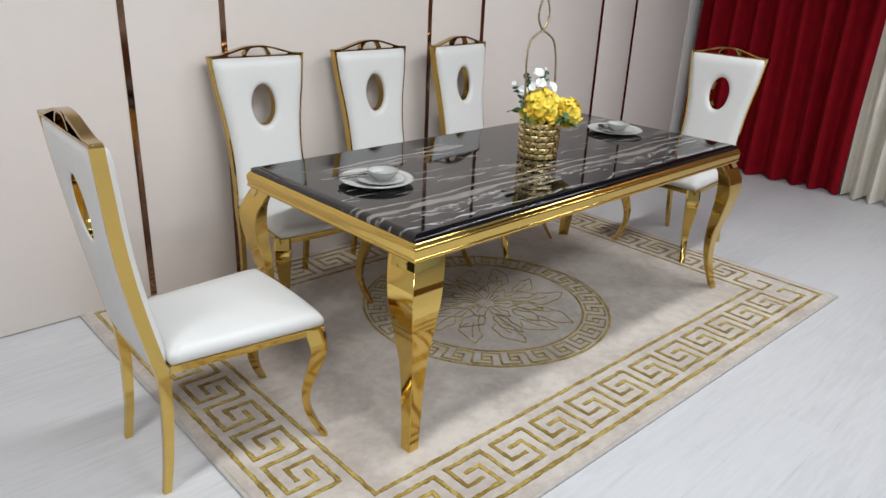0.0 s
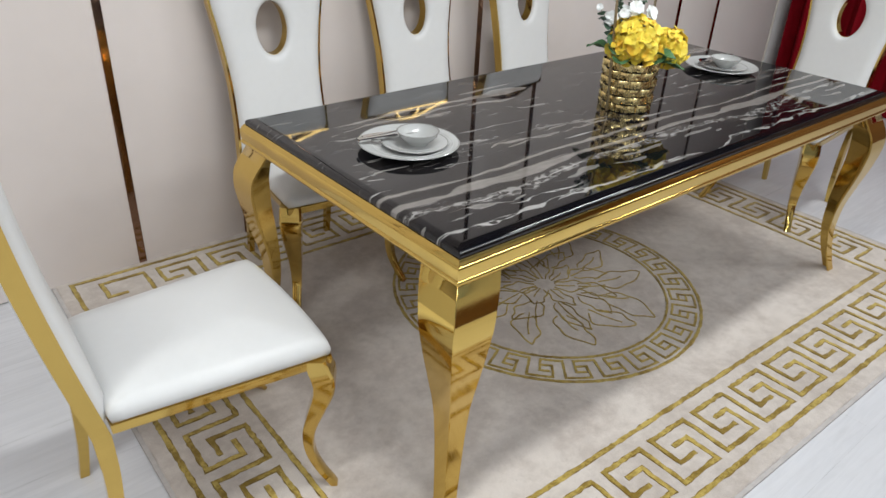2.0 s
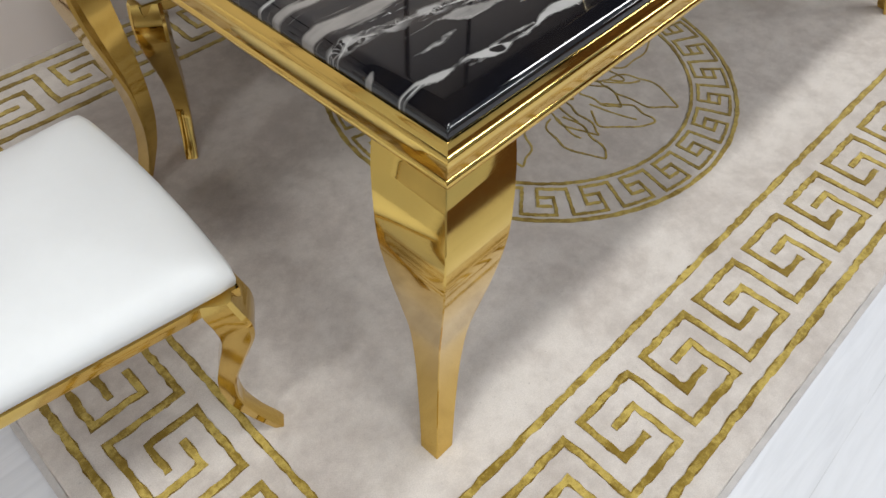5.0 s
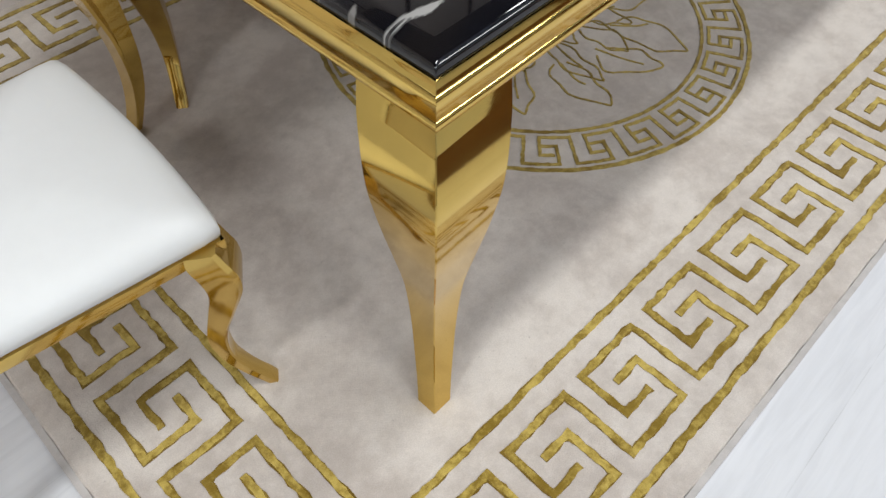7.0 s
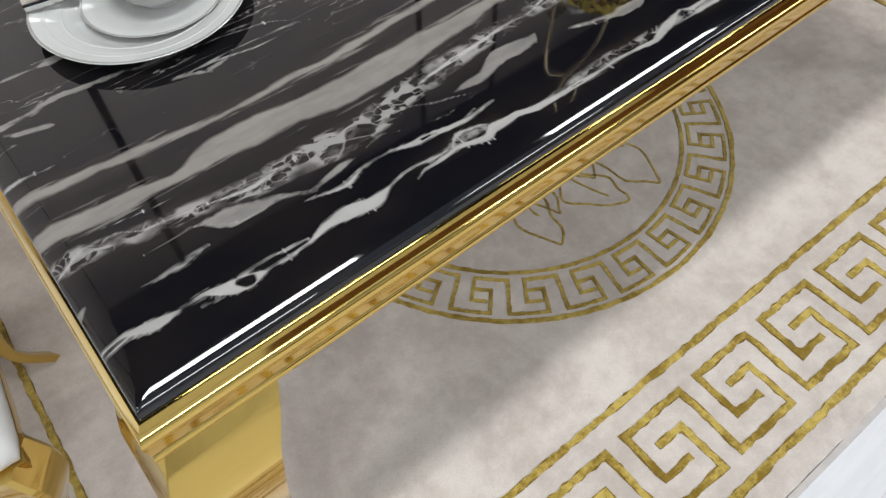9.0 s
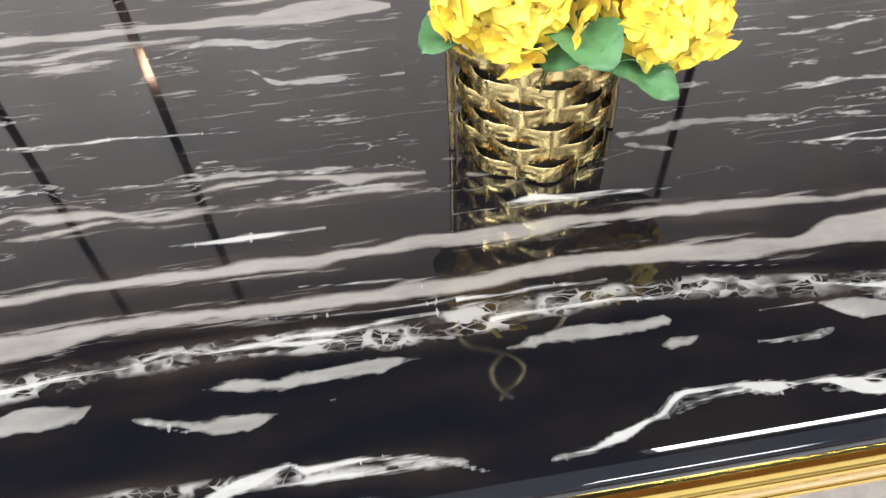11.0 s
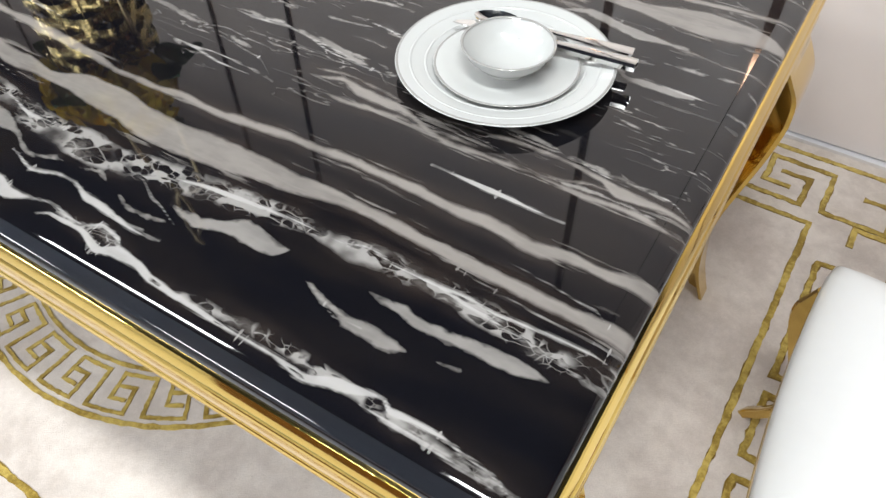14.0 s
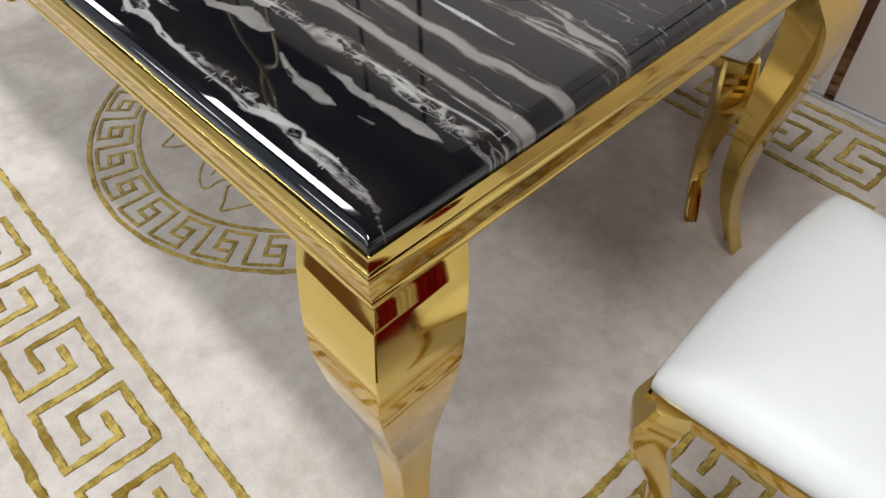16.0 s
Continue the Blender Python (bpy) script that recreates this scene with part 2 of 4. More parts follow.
WHITE_WALL = plain("white_paint", (0.78, 0.77, 0.75), 0.6, 0.0, 0.03, 2.0, 0.05, 150.0)
WEST = plain("beige_paint", (0.74, 0.70, 0.64), 0.6, 0.0, 0.05, 2.0)
SOUTH = plain("cool_grey_paint", (0.80, 0.82, 0.85), 0.6, 0.0, 0.03, 2.0)
# brown for unseen surfaces, added only to show as dark reflections in the gold
DARK_WOOD = plain("dark_wood_for_reflections", (0.17, 0.085, 0.04), 0.5, 0.0, 0.2, 3.0)
# ceiling colours carry the dark and bright that the marble and its bevel mirror
CEILING = plain("dark_reflection_ceiling", (0.022, 0.028, 0.047), 0.8, 0.0, 0.1, 2.0)
CEILING_GREY = plain("bright_reflection_ceiling", (0.62, 0.72, 0.88), 0.8, 0.0, 0.05, 2.0)
RED = plain("crimson_velvet", (0.22, 0.002, 0.008), 0.85, 0.0, 0.15, 9.0, 0.1, 300.0, Specular_IOR_Level=0.15)
CREAM = plain("cream_curtain_cloth", (0.72, 0.68, 0.60), 0.8, 0.0, 0.05, 9.0, 0.1, 300.0)
CHINA = plain("white_china", (0.41, 0.415, 0.405), 0.12, 0.0, 0.01, 5.0)
RIM = plain("grey_glaze_line", (0.24, 0.235, 0.225), 0.15, 0.0, 0.05, 30.0)
SILVER = plain("polished_cutlery_steel", (0.72, 0.71, 0.69), 0.1, 1.0, 0.05, 30.0)
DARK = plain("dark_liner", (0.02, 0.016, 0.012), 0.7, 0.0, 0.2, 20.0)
YELLOW = silk_petal()
WHITE_PETAL = plain("white_silk_petal", (0.80, 0.82, 0.80), 0.6, 0.0, 0.05, 40.0)
LEAF = plain("green_silk_leaf", (0.058, 0.145, 0.056), 0.55, 0.0, 0.3, 25.0, 0.1, 120.0)
SAGE = plain("grey_green_foliage", (0.07, 0.13, 0.085), 0.6, 0.0, 0.35, 60.0)
STEM = plain("dark_stem", (0.06, 0.07, 0.03), 0.7, 0.0, 0.2, 30.0)
PILE = rug_pile("beige_grey_pile", (0.45, 0.392, 0.350), (0.63, 0.572, 0.520), 4.0)
PILE_GOLD = rug_pile("gold_pile", (0.20, 0.125, 0.013), (0.52, 0.385, 0.095), 11.0, 0.75, 0.3)
PILE_BROWN = rug_pile("brown_gold_pile", (0.13, 0.075, 0.008), (0.26, 0.17, 0.03), 18.0)
RUG_EDGE = plain("grey_rug_binding", (0.45, 0.42, 0.40), 0.9, 0.0, 0.1, 40.0, 0.2, 300.0)
MARBLE = marble()
FLOOR = wood_floor()


# ---- mesh helpers ----
def mesh_of(bm, name, material, smooth=True, angle=35.0):
    bm.normal_update()
    me = bpy.data.meshes.new(name)
    if smooth:
        for f in bm.faces:
            f.smooth = True
        for e in bm.edges:
            if len(e.link_faces) == 2 and e.calc_face_angle(0.0) > radians(angle):
                e.smooth = False
    bm.to_mesh(me)
    bm.free()
    me.materials.append(material)
    return me


def part(name, bm, material, parent=None, label="", smooth=True, angle=35.0):
    data = bm if isinstance(bm, bpy.types.Mesh) else mesh_of(bm, name, material, smooth, angle)
    ob = new(name, data)
    ob.parent = parent
    return tagged(ob, label)


def thing(name, label, category, m=None, group="", kind=""):
    ob = new(name)
    ob.empty_display_size = 0.1
    if m is not None:
        ob.matrix_basis = m
    return tagged(ob, label, category, group, kind)


def box(bm, x0, y0, z0, x1, y1, z1, bevel=0.0):
    made = bmesh.ops.create_cube(bm, size=1.0)
    bmesh.ops.transform(bm, verts=made["verts"], matrix=Matrix.Translation(((x0 + x1) / 2, (y0 + y1) / 2, (z0 + z1) / 2)) @ Matrix.Diagonal((x1 - x0, y1 - y0, z1 - z0, 1)))
    if bevel:
        edges = list({e for v in made["verts"] for e in v.link_edges})
        bmesh.ops.bevel(bm, geom=edges, offset=bevel, segments=2, affect="EDGES", profile=0.5)
    return bm


def boxed(*args, bevel=0.0):
    return box(bmesh.new(), *args, bevel=bevel)


def skin(bm, rings, closed=True, caps=True, loop=False):
    """Faces between rings of equally many points."""
    rows = [[bm.verts.new(p) for p in ring] for ring in rings]
    n = len(rows[0])
    pairs = list(zip(rows, rows[1:])) + ([(rows[-1], rows[0])] if loop else [])
    for a, b in pairs:
        for i in range(n if closed else n - 1):
            j = (i + 1) % n
            bm.faces.new((a[i], a[j], b[j], b[i]))
    if caps and closed and not loop:
        bm.faces.new(rows[0][::-1])
        bm.faces.new(rows[-1])
    bmesh.ops.recalc_face_normals(bm, faces=bm.faces)
    return bm


def spline(points, steps):
    """A smooth line through rows of numbers (Catmull-Rom)."""
    p = [np.array(q, float) for q in points]
    p = [2 * p[0] - p[1], *p, 2 * p[-1] - p[-2]]
    out = []
    for i in range(1, len(p) - 2):
        for k in range(steps):
            t = k / steps
            a, b, c, d = p[i - 1:i + 3]
            out.append(0.5 * (2 * b + (c - a) * t + (2 * a - 5 * b + 4 * c - d) * t * t + (3 * b - a - 3 * c + d) * t ** 3))
    out.append(p[-2])
    return out


def tube(bm, points, radius, sides=8, loop=False):
    pts = [Vector(p) for p in points]
    rings, up = [], Vector((0, 0, 1))
    for i, p in enumerate(pts):
        a = pts[i - 1] if i or loop else p
        b = pts[(i + 1) % len(pts)] if i < len(pts) - 1 or loop else p
        d = (b - a).normalized()
        side = d.cross(up)
        if side.length < 0.1:
            side = d.cross(Vector((1, 0, 0)))
        side.normalize()
        top = side.cross(d)
        rad = radius(i / (len(pts) - 1)) if callable(radius) else radius
        rings.append([p + (side * math.cos(k * 2 * math.pi / sides) + top * math.sin(k * 2 * math.pi / sides)) * rad for k in range(sides)])
    return skin(bm, rings, loop=loop)


def lathe(bm, profile, sides=64, hollow=False):
    rings = [[(r * math.cos(k * 2 * math.pi / sides), r * math.sin(k * 2 * math.pi / sides), z) for k in range(sides)] for r, z in profile]
    return skin(bm, rings, loop=hollow)


def ribbon(bm, points, width, z, thick, rng, rough=0.0, loop=False):
    """A flat raised strip along a plane line, with ragged edges."""
    pts = [Vector((p[0], p[1], 0)) for p in points]
    rings = []
    n = len(pts)
    for i, p in enumerate(pts):
        a = pts[i - 1] if i or loop else p
        b = pts[(i + 1) % n] if i < n - 1 or loop else p
        d0, d1 = (p - a), (b - p)
        d0 = d0.normalized() if d0.length else d1.normalized()
        d1 = d1.normalized() if d1.length else d0
        d = (d0 + d1).normalized()
        side = Vector((-d.y, d.x, 0))
        k = min(1.6, 1 / max(0.4, side.dot(Vector((-d0.y, d0.x, 0)))))
        l, r = (width / 2 * k * (1 + rng.uniform(-rough, rough)) for _ in range(2))
        q, s = p + side * l, p - side * r
        rings.append([(q.x, q.y, z), (q.x, q.y, z + thick), (s.x, s.y, z + thick), (s.x, s.y, z)])
    return skin(bm, rings, loop=loop)


def dense(points, step, loop=False):
    out = []
    pts = list(points) + ([points[0]] if loop else [])
    for a, b in zip(pts, pts[1:]):
        n = max(1, round(math.dist(a, b) / step))
        out += [(a[0] + (b[0] - a[0]) * k / n, a[1] + (b[1] - a[1]) * k / n) for k in range(n)]
    return out if loop else out + [tuple(pts[-1])]


# ---- room ----
X0, X1, Y0 = -3.6, 4.68, -4.6
floor_ob = part("floor", boxed(X0, Y0, -0.1, X1, WALL_Y + 0.1, 0.0), FLOOR, smooth=False)
tagged(floor_ob, "pale grey-white vinyl plank floor with faint grain", "floor", kind="structure")
# unseen ceiling, split in two tones: brightness in reflections is set by colour
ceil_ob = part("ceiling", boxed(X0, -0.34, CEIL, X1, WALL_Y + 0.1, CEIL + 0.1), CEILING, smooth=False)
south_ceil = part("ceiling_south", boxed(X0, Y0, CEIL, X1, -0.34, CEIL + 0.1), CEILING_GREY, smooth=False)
tagged(south_ceil, "unseen showroom ceiling, bright grey-blue for its reflection in the bevel", "ceiling", kind="structure")
tagged(ceil_ob, "unseen showroom ceiling, dark for its reflection in the marble", "ceiling", kind="structure")

STRIPS = [-3.495, -3.07, -1.83, -1.40, -0.165, 0.275, 1.525, 1.95, 3.17, 3.60]
PANEL_END = 4.40
north = part("wall_north", boxed(X0, WALL_Y, 0.0, X1, WALL_Y + 0.1, CEIL), WHITE_WALL, smooth=False)
tagged(north, "blush panelled wall with slim rose-gold metal strips", "wall", kind="structure")
edges = [X0 + 0.002] + STRIPS + [PANEL_END]
for a, b in zip(edges, edges[1:]):
    part("panel", boxed(a + 0.0135, WALL_Y - 0.012, 0.006, b - 0.0135, WALL_Y - 0.001, CEIL - 0.004, bevel=0.002), WALL, north, "blush satin wall panel")
for sx in STRIPS:
    bm = bmesh.new()
    prof = [(0.0145 * math.cos(a), -0.003 - 0.006 * min(1.0, 2.6 * math.sin(a))) for a in [math.pi * k / 8 for k in range(9)]]
    skin(bm, [[(sx + px, WALL_Y - 0.006 + py, z) for px, py in [(0.0145, 0.005), *prof, (-0.0145, 0.005)]] for z in (0.004, CEIL - 0.004)])
    part("metal_strip", bm, ROSE, north, "rose-gold metal strip")
part("corner_trim", boxed(PANEL_END - 0.008, WALL_Y - 0.016, 0.002, PANEL_END + 0.004, WALL_Y - 0.001, CEIL - 0.004, bevel=0.002), CREAM, north)

# the low brown block is added unseen, as furniture for the gold legs to mirror
WALL_LABELS = {"wall_east_south": "unseen end wall, made dark brown to darken reflections in the gold", "wall_east": "white painted wall behind the curtains", "wall_west": "plain beige painted showroom wall", "wall_south": "plain cool grey painted showroom wall", "furniture_stand_in": "unseen low brown block standing in for furniture mirrored in the gold"}
# the east wall's unseen south end is made dark so the gold mirrors brown
for name, dims, mat in (("wall_east", (X1, -0.7, 0, X1 + 0.1, WALL_Y + 0.1, CEIL), WHITE_WALL), ("wall_east_south", (X1, Y0, 0, X1 + 0.1, -0.7, CEIL), DARK_WOOD), ("wall_west", (X0 - 0.1, Y0, 0, X0, WALL_Y + 0.1, CEIL), WEST), ("wall_south", (X0 - 0.1, Y0 - 0.1, 0, X1 + 0.1, Y0, CEIL), SOUTH), ("furniture_stand_in", (0.35, -2.4, 0, X1 - 0.001, -2.3, 0.76), DARK_WOOD)):
    tagged(part(name, boxed(*dims), mat, smooth=False), WALL_LABELS[name], "wall", kind="structure")


def ceiling_light(x, y, deep, tilt):
    ob = thing("ceiling_light", "long white panel light under the showroom ceiling", "ceiling light", lamp_pose(x, y, tilt), "ceiling lights")
    part("housing", boxed(-0.53, -0.03 - deep / 2, -0.035, 0.53, 0.03 + deep / 2, -0.001, bevel=0.006), WHITE_WALL, ob)
    if tilt:
        for bx in (-0.4, 0.4):
            bm = bmesh.new()
            up = Matrix.Rotation(radians(-tilt), 3, "X")
            tube(bm, [Vector((bx, 0, -0.01)), Vector((bx, 0, 0)) + up @ Vector((0, 0, 0.0995))], 0.008, 8)
            part("bracket", bm, WHITE_WALL, ob)
    return ob


for *lamp_row, _ in LAMPS:
    ceiling_light(*lamp_row)


# ---- curtains ----
def curtain(y0, y1, pleats, material, label, seed):
    """A pleated cloth that hangs to the floor, with uneven folds."""
    rng = random.Random(seed)
    n = pleats * 12
    shift = [rng.uniform(-0.5, 0.5) for _ in range(pleats + 2)]
    deep = [rng.uniform(0.6, 1.25) for _ in range(pleats + 2)]
    bm = bmesh.new()
    rings = []
    for iz in range(15):
        z = 0.012 + (CEIL - 0.03) * iz / 14
        flare = 1.0 + 0.35 * (1 - z / CEIL)
        row = []
        for i in range(n + 1):
            u = i / n * pleats
            k = int(u)
            f = u - k
            s = shift[k] * (1 - f) + shift[k + 1] * f
            d = deep[k] * (1 - f) + deep[k + 1] * f
            wave = math.sin(2 * math.pi * (u + 0.25 * s)) * 0.048 * d * flare + 0.012 * math.sin(4 * math.pi * u + s * 4 + z)
            row.append((4.50 + wave, y0 + (y1 - y0) * i / n + 0.01 * math.sin(z * 2 + k), z + 0.008 * math.sin(u * 6)))
        rings.append(row)
    skin(bm, rings, closed=False, caps=False)
    bmesh.ops.solidify(bm, geom=bm.faces[:], thickness=0.004)
    ob = thing("curtain", label, "curtain", group="curtains on the end wall")
    part("cloth", bm, material, ob, angle=80)
    return ob


curtain(1.56, 0.215, 8, RED, "heavy crimson pleated curtain hanging to the floor", 3)
curtain(0.205, -0.16, 3, CREAM, "cream pleated curtain panel between crimson ones", 4)
curtain(-0.17, -0.62, 3, RED, "crimson pleated curtain hanging beside a cream one", 5)

# ---- rug ----
RUG_POSE = pose(1.0, 0.598, 0, 0, 0, -1.2)
rug = thing("rug", "beige-grey rectangular rug with gold key border and round medallion", "rug", RUG_POSE)
rr = random.Random(7)
bm = bmesh.new()
ring = dense([(-1.503, -1.033), (1.503, -1.033), (1.503, 1.022), (-1.503, 1.022)], 0.03, True)
ring = [(x + rr.uniform(-0.0015, 0.0015), y + rr.uniform(-0.0015, 0.0015)) for x, y in ring]
skin(bm, [[(x * k, y * k, z) for x, y in ring] for k, z in ((1.0, 0.0005), (1.0015, 0.004), (1.0, 0.009), (0.997, 0.0115))], caps=False)
base, top = [v for v in bm.verts if v.co.z < 0.001], [v for v in bm.verts if v.co.z > 0.0113]
bm.faces.new(top)
part("carpet_field", bm, PILE, rug, "mottled beige-grey carved pile", smooth=False)
bm = bmesh.new()
ribbon(bm, dense([(-1.51, -1.04), (1.51, -1.04), (1.51, 1.029), (-1.51, 1.029)], 0.05, True), 0.012, 0.001, 0.008, rr, 0.05, True)
part("binding", bm, RUG_EDGE, rug, "grey stitched edge binding")
ZT, TH = 0.0112, 0.0026
for u, v, w in ((1.208, 0.723, 0.0132), (1.455, 0.977, 0.014)):
    bm = bmesh.new()
    ribbon(bm, dense([(-u, -v), (u, -v), (u, v), (-u, v)], 0.012, True), w, ZT, TH, rr, 0.3, True)
    line_ob = part("border_line", bm, PILE_GOLD, rug, "gold border line", smooth=False)
    bm = bmesh.new()
    ribbon(bm, dense([(-u, -v), (u, -v), (u, v), (-u, v)], 0.019, True), w + 0.0012, ZT - 0.0006, TH, rr, 0.4, True)
    part("outline", bm, PILE_BROWN, line_ob, "brown pile outline", smooth=False)

CELL = 0.0505
KEY = [(-1.6, -2), (-3, -2), (-3, 0), (0, 0), (0, -3), (3, -3), (3, -1), (1.7, -1)]


def key_mesh(cell, width, step, bend=None, z=None, material=None):
    bm = bmesh.new()
    line = dense([(a * cell, b * cell) for a, b in KEY], step)
    if bend:
        line = [((bend + y) * math.sin(x / bend), (bend + y) * math.cos(x / bend) - bend) for x, y in line]
    ribbon(bm, line, width, z or ZT, TH, rr, 0.28 if z is None else 0.4)
    return mesh_of(bm, "key_motif", material or PILE_GOLD, False)


keys = [key_mesh(CELL, 0.0125, 0.011) for _ in range(3)]
outlines = [key_mesh(CELL, 0.0150, 0.017, None, ZT - 0.0006, PILE_BROWN) for _ in range(3)]


def key_row(count, start, across, turn):
    for k in range(count):
        ob = part("key_motif", keys[k % 3], None, rug)
        ob.matrix_basis = pose(0, 0, 0, 0, 0, turn) @ pose(start + 0.2030 * k, across, 0)
        part("outline", outlines[(k + 1) % 3], None, ob, "brown pile outline")


key_row(13, -1.222, -0.777, 0)
key_row(13, -1.222, -0.777, 180)
key_row(7, -0.61, -1.258, -90)
key_row(7, -0.61, -1.258, 90)
ring_keys = [key_mesh(0.0285, 0.0085, 0.009, 0.520) for _ in range(2)]
for k in range(28):
    ob = part("ring_motif", ring_keys[k % 2], None, rug)
    ob.matrix_basis = pose(0, 0, 0, 0, 0, k * 360 / 28) @ pose(0, 0.562, 0)
for r, w in ((0.580, 0.011), (0.458, 0.009)):
    bm = bmesh.new()
    ribbon(bm, [(r * math.cos(k * math.pi / 120), r * math.sin(k * math.pi / 120)) for k in range(240)], w, ZT, TH, rr, 0.3, True)
    part("medallion_ring", bm, PILE_GOLD, rug, "gold medallion ring", smooth=False)


def scroll(points, width=0.0052):
    bm = bmesh.new()
    line = [(float(p[0]), float(p[1])) for p in spline(points, 3 if len(points) > 12 else 8)]
    ribbon(bm, line, width, ZT, TH * 0.8, rr, 0.3)
    part("scroll", bm, PILE_GOLD, rug, smooth=False)


def petal_line(turn, base, reach, wide, lean):
    """Outline of one curling leaf that fans out from the middle of the medallion."""
    pts = []
    for k in range(25):
        f = k / 24
        u = 1 - abs(2 * f - 1)
        side = 1 if f < 0.5 else -1
        r = base + reach * u
        off = side * wide * math.sin(math.pi * min(1, u * 0.94 + 0.06)) ** 0.7 * (1 - 0.25 * u) + lean * u * u
        off += 0.007 * math.sin(11 * u + turn * 7 + side) * math.sin(math.pi * u) ** 0.5
        pts.append((r * math.cos(turn) - off * math.sin(turn), r * math.sin(turn) + off * math.cos(turn)))
    return pts


for count, base, reach, wide, lean in ((12, 0.215, 0.175, 0.056, 0.06), (10, 0.13, 0.16, 0.050, -0.05), (7, 0.04, 0.13, 0.040, 0.03)):
    for k in range(count):
        turn = (k + rr.uniform(-0.2, 0.2)) * 2 * math.pi / count
        scroll(petal_line(turn, base * rr.uniform(0.9, 1.1), reach * rr.uniform(0.8, 1.15), wide * rr.uniform(0.8, 1.2), lean * rr.choice((-1, 1, 1))))
        f = rr.uniform(0.5, 0.8)
        scroll([(base * math.cos(turn), base * math.sin(turn)), ((base + reach * 0.4) * math.cos(turn + 0.05), (base + reach * 0.4) * math.sin(turn + 0.05)), ((base + reach * f) * math.cos(turn + 0.1), (base + reach * f) * math.sin(turn + 0.1))], 0.005)
RUG_TOP = 0.0118

# ---- table ----
LEN, WID = 2.057, 0.955
table = thing("dining_table", "long dining table with black veined marble top on polished gold legs", "table")


def rect_ring(out, z):
    return [(-out, -out, z), (LEN + out, -out, z), (LEN + out, WID + out, z), (-out, WID + out, z)]


# how deep a point lies inside the nearest vein of each tone, in metres, over one print
PERIOD, SEAM = 1.13, 0.93
BULLNOSE = [(0.0260, 0.7601)]
for step, slope in ((0.003, 6), (0.003, 12.5), (0.004, 15), (0.004, 16.5), (0.004, 18), (0.003, 23), (0.002, 35), (0.0015, 50), (0.001, 65), (0.0005, 80)):
    BULLNOSE.insert(0, (max(0.0, BULLNOSE[0][0] - step), BULLNOSE[0][1] - step * math.tan(radians(slope))))
BULLNOSE[0] = (0.0, 0.7410)
rim = [o for o, z in BULLNOSE]


def grid_line(length):
    n = int((length - 2 * rim[-1]) / 0.0027)
    inner = np.linspace(rim[-1], length - rim[-1], n)[1:-1]
    return np.concatenate((rim, inner, [length - o for o in rim[::-1]]))


gx, gy = np.meshgrid(grid_line(LEN), grid_line(WID), indexing="ij")
near = np.minimum(np.minimum(gx, LEN - gx), np.minimum(gy, WID - gy))
gz = np.interp(near, rim, [z for o, z in BULLNOSE])
vx = np.where(gx < SEAM, gx + PERIOD, gx)
vy = np.where(gx < SEAM, gy - 0.009, gy)
vr = np.random.RandomState(5)
for k in range(26):
    kx, ky, amp = vr.randint(2, 16), vr.uniform(3, 22), 0.0005
    vy = vy + amp * np.sin(2 * np.pi * (kx * gx / PERIOD + ky * gy) + vr.uniform(0, 6.28)) * (0.4 + 4 / (kx + 4))
tones = {}


def vein(tone, *points):
    """One vein through points (x, y, half width)."""
    px, py, pw = np.array(points).T
    if tone == "white":
        # drops swell and the threads between them thin out
        pw = np.minimum(pw * (pw / 0.0032) ** 0.4, 0.0085)
    cell = np.clip(np.searchsorted(px, vx) - 1, 0, len(px) - 2)
    f = np.clip((vx - px[cell]) / (px[cell + 1] - px[cell]), 0, 1)
    f = 0.45 * f + 0.55 * f * f * (3 - 2 * f)
    deep = pw[cell] + (pw[cell + 1] - pw[cell]) * f - np.abs(vy - py[cell] - (py[cell + 1] - py[cell]) * f)
    past = np.maximum(np.abs(vx - (px[0] + px[-1]) / 2) - (px[-1] - px[0]) / 2, 0)
    deep = np.maximum(deep - (past if px[0] > SEAM or px[-1] < 2.05 else 0), -0.02)
    tones[tone] = np.maximum(tones.get(tone, -0.02), deep)
    if tone == "white":
        # hairlines along both edges, which close into loops where the vein is open
        edge = 0.0006 - np.abs(deep + 0.0008)
        tones["thread"] = np.maximum(tones.get("thread", -0.02), edge)


vein("grey", (0.920, 0.277, 0.0115), (1.026, 0.277, 0.0115), (1.120, 0.277, 0.0080), (1.206, 0.270, 0.0075), (1.261, 0.266, 0.0095), (1.360, 0.255, 0.0045), (1.445, 0.259, 0.0060), (1.528, 0.260, 0.0075), (1.653, 0.271, 0.0075), (1.750, 0.271, 0.0080), (1.870, 0.268, 0.0100), (1.927, 0.262, 0.0090), (1.978, 0.266, 0.0085), (2.027, 0.269, 0.0090), (2.065, 0.268, 0.0115))
vein("grey", (0.920, 0.215, 0.0105), (0.955, 0.215, 0.0105), (1.043, 0.223, 0.0110), (1.133, 0.219, 0.0125), (1.222, 0.208, 0.0130), (1.278, 0.207, 0.0100), (1.333, 0.214, 0.0180), (1.415, 0.209, 0.0210), (1.494, 0.200, 0.0220), (1.559, 0.204, 0.0245), (1.655, 0.212, 0.0165), (1.746, 0.219, 0.0095), (1.834, 0.216, 0.0075), (1.917, 0.211, 0.0095), (1.992, 0.209, 0.0100), (2.065, 0.206, 0.0105))
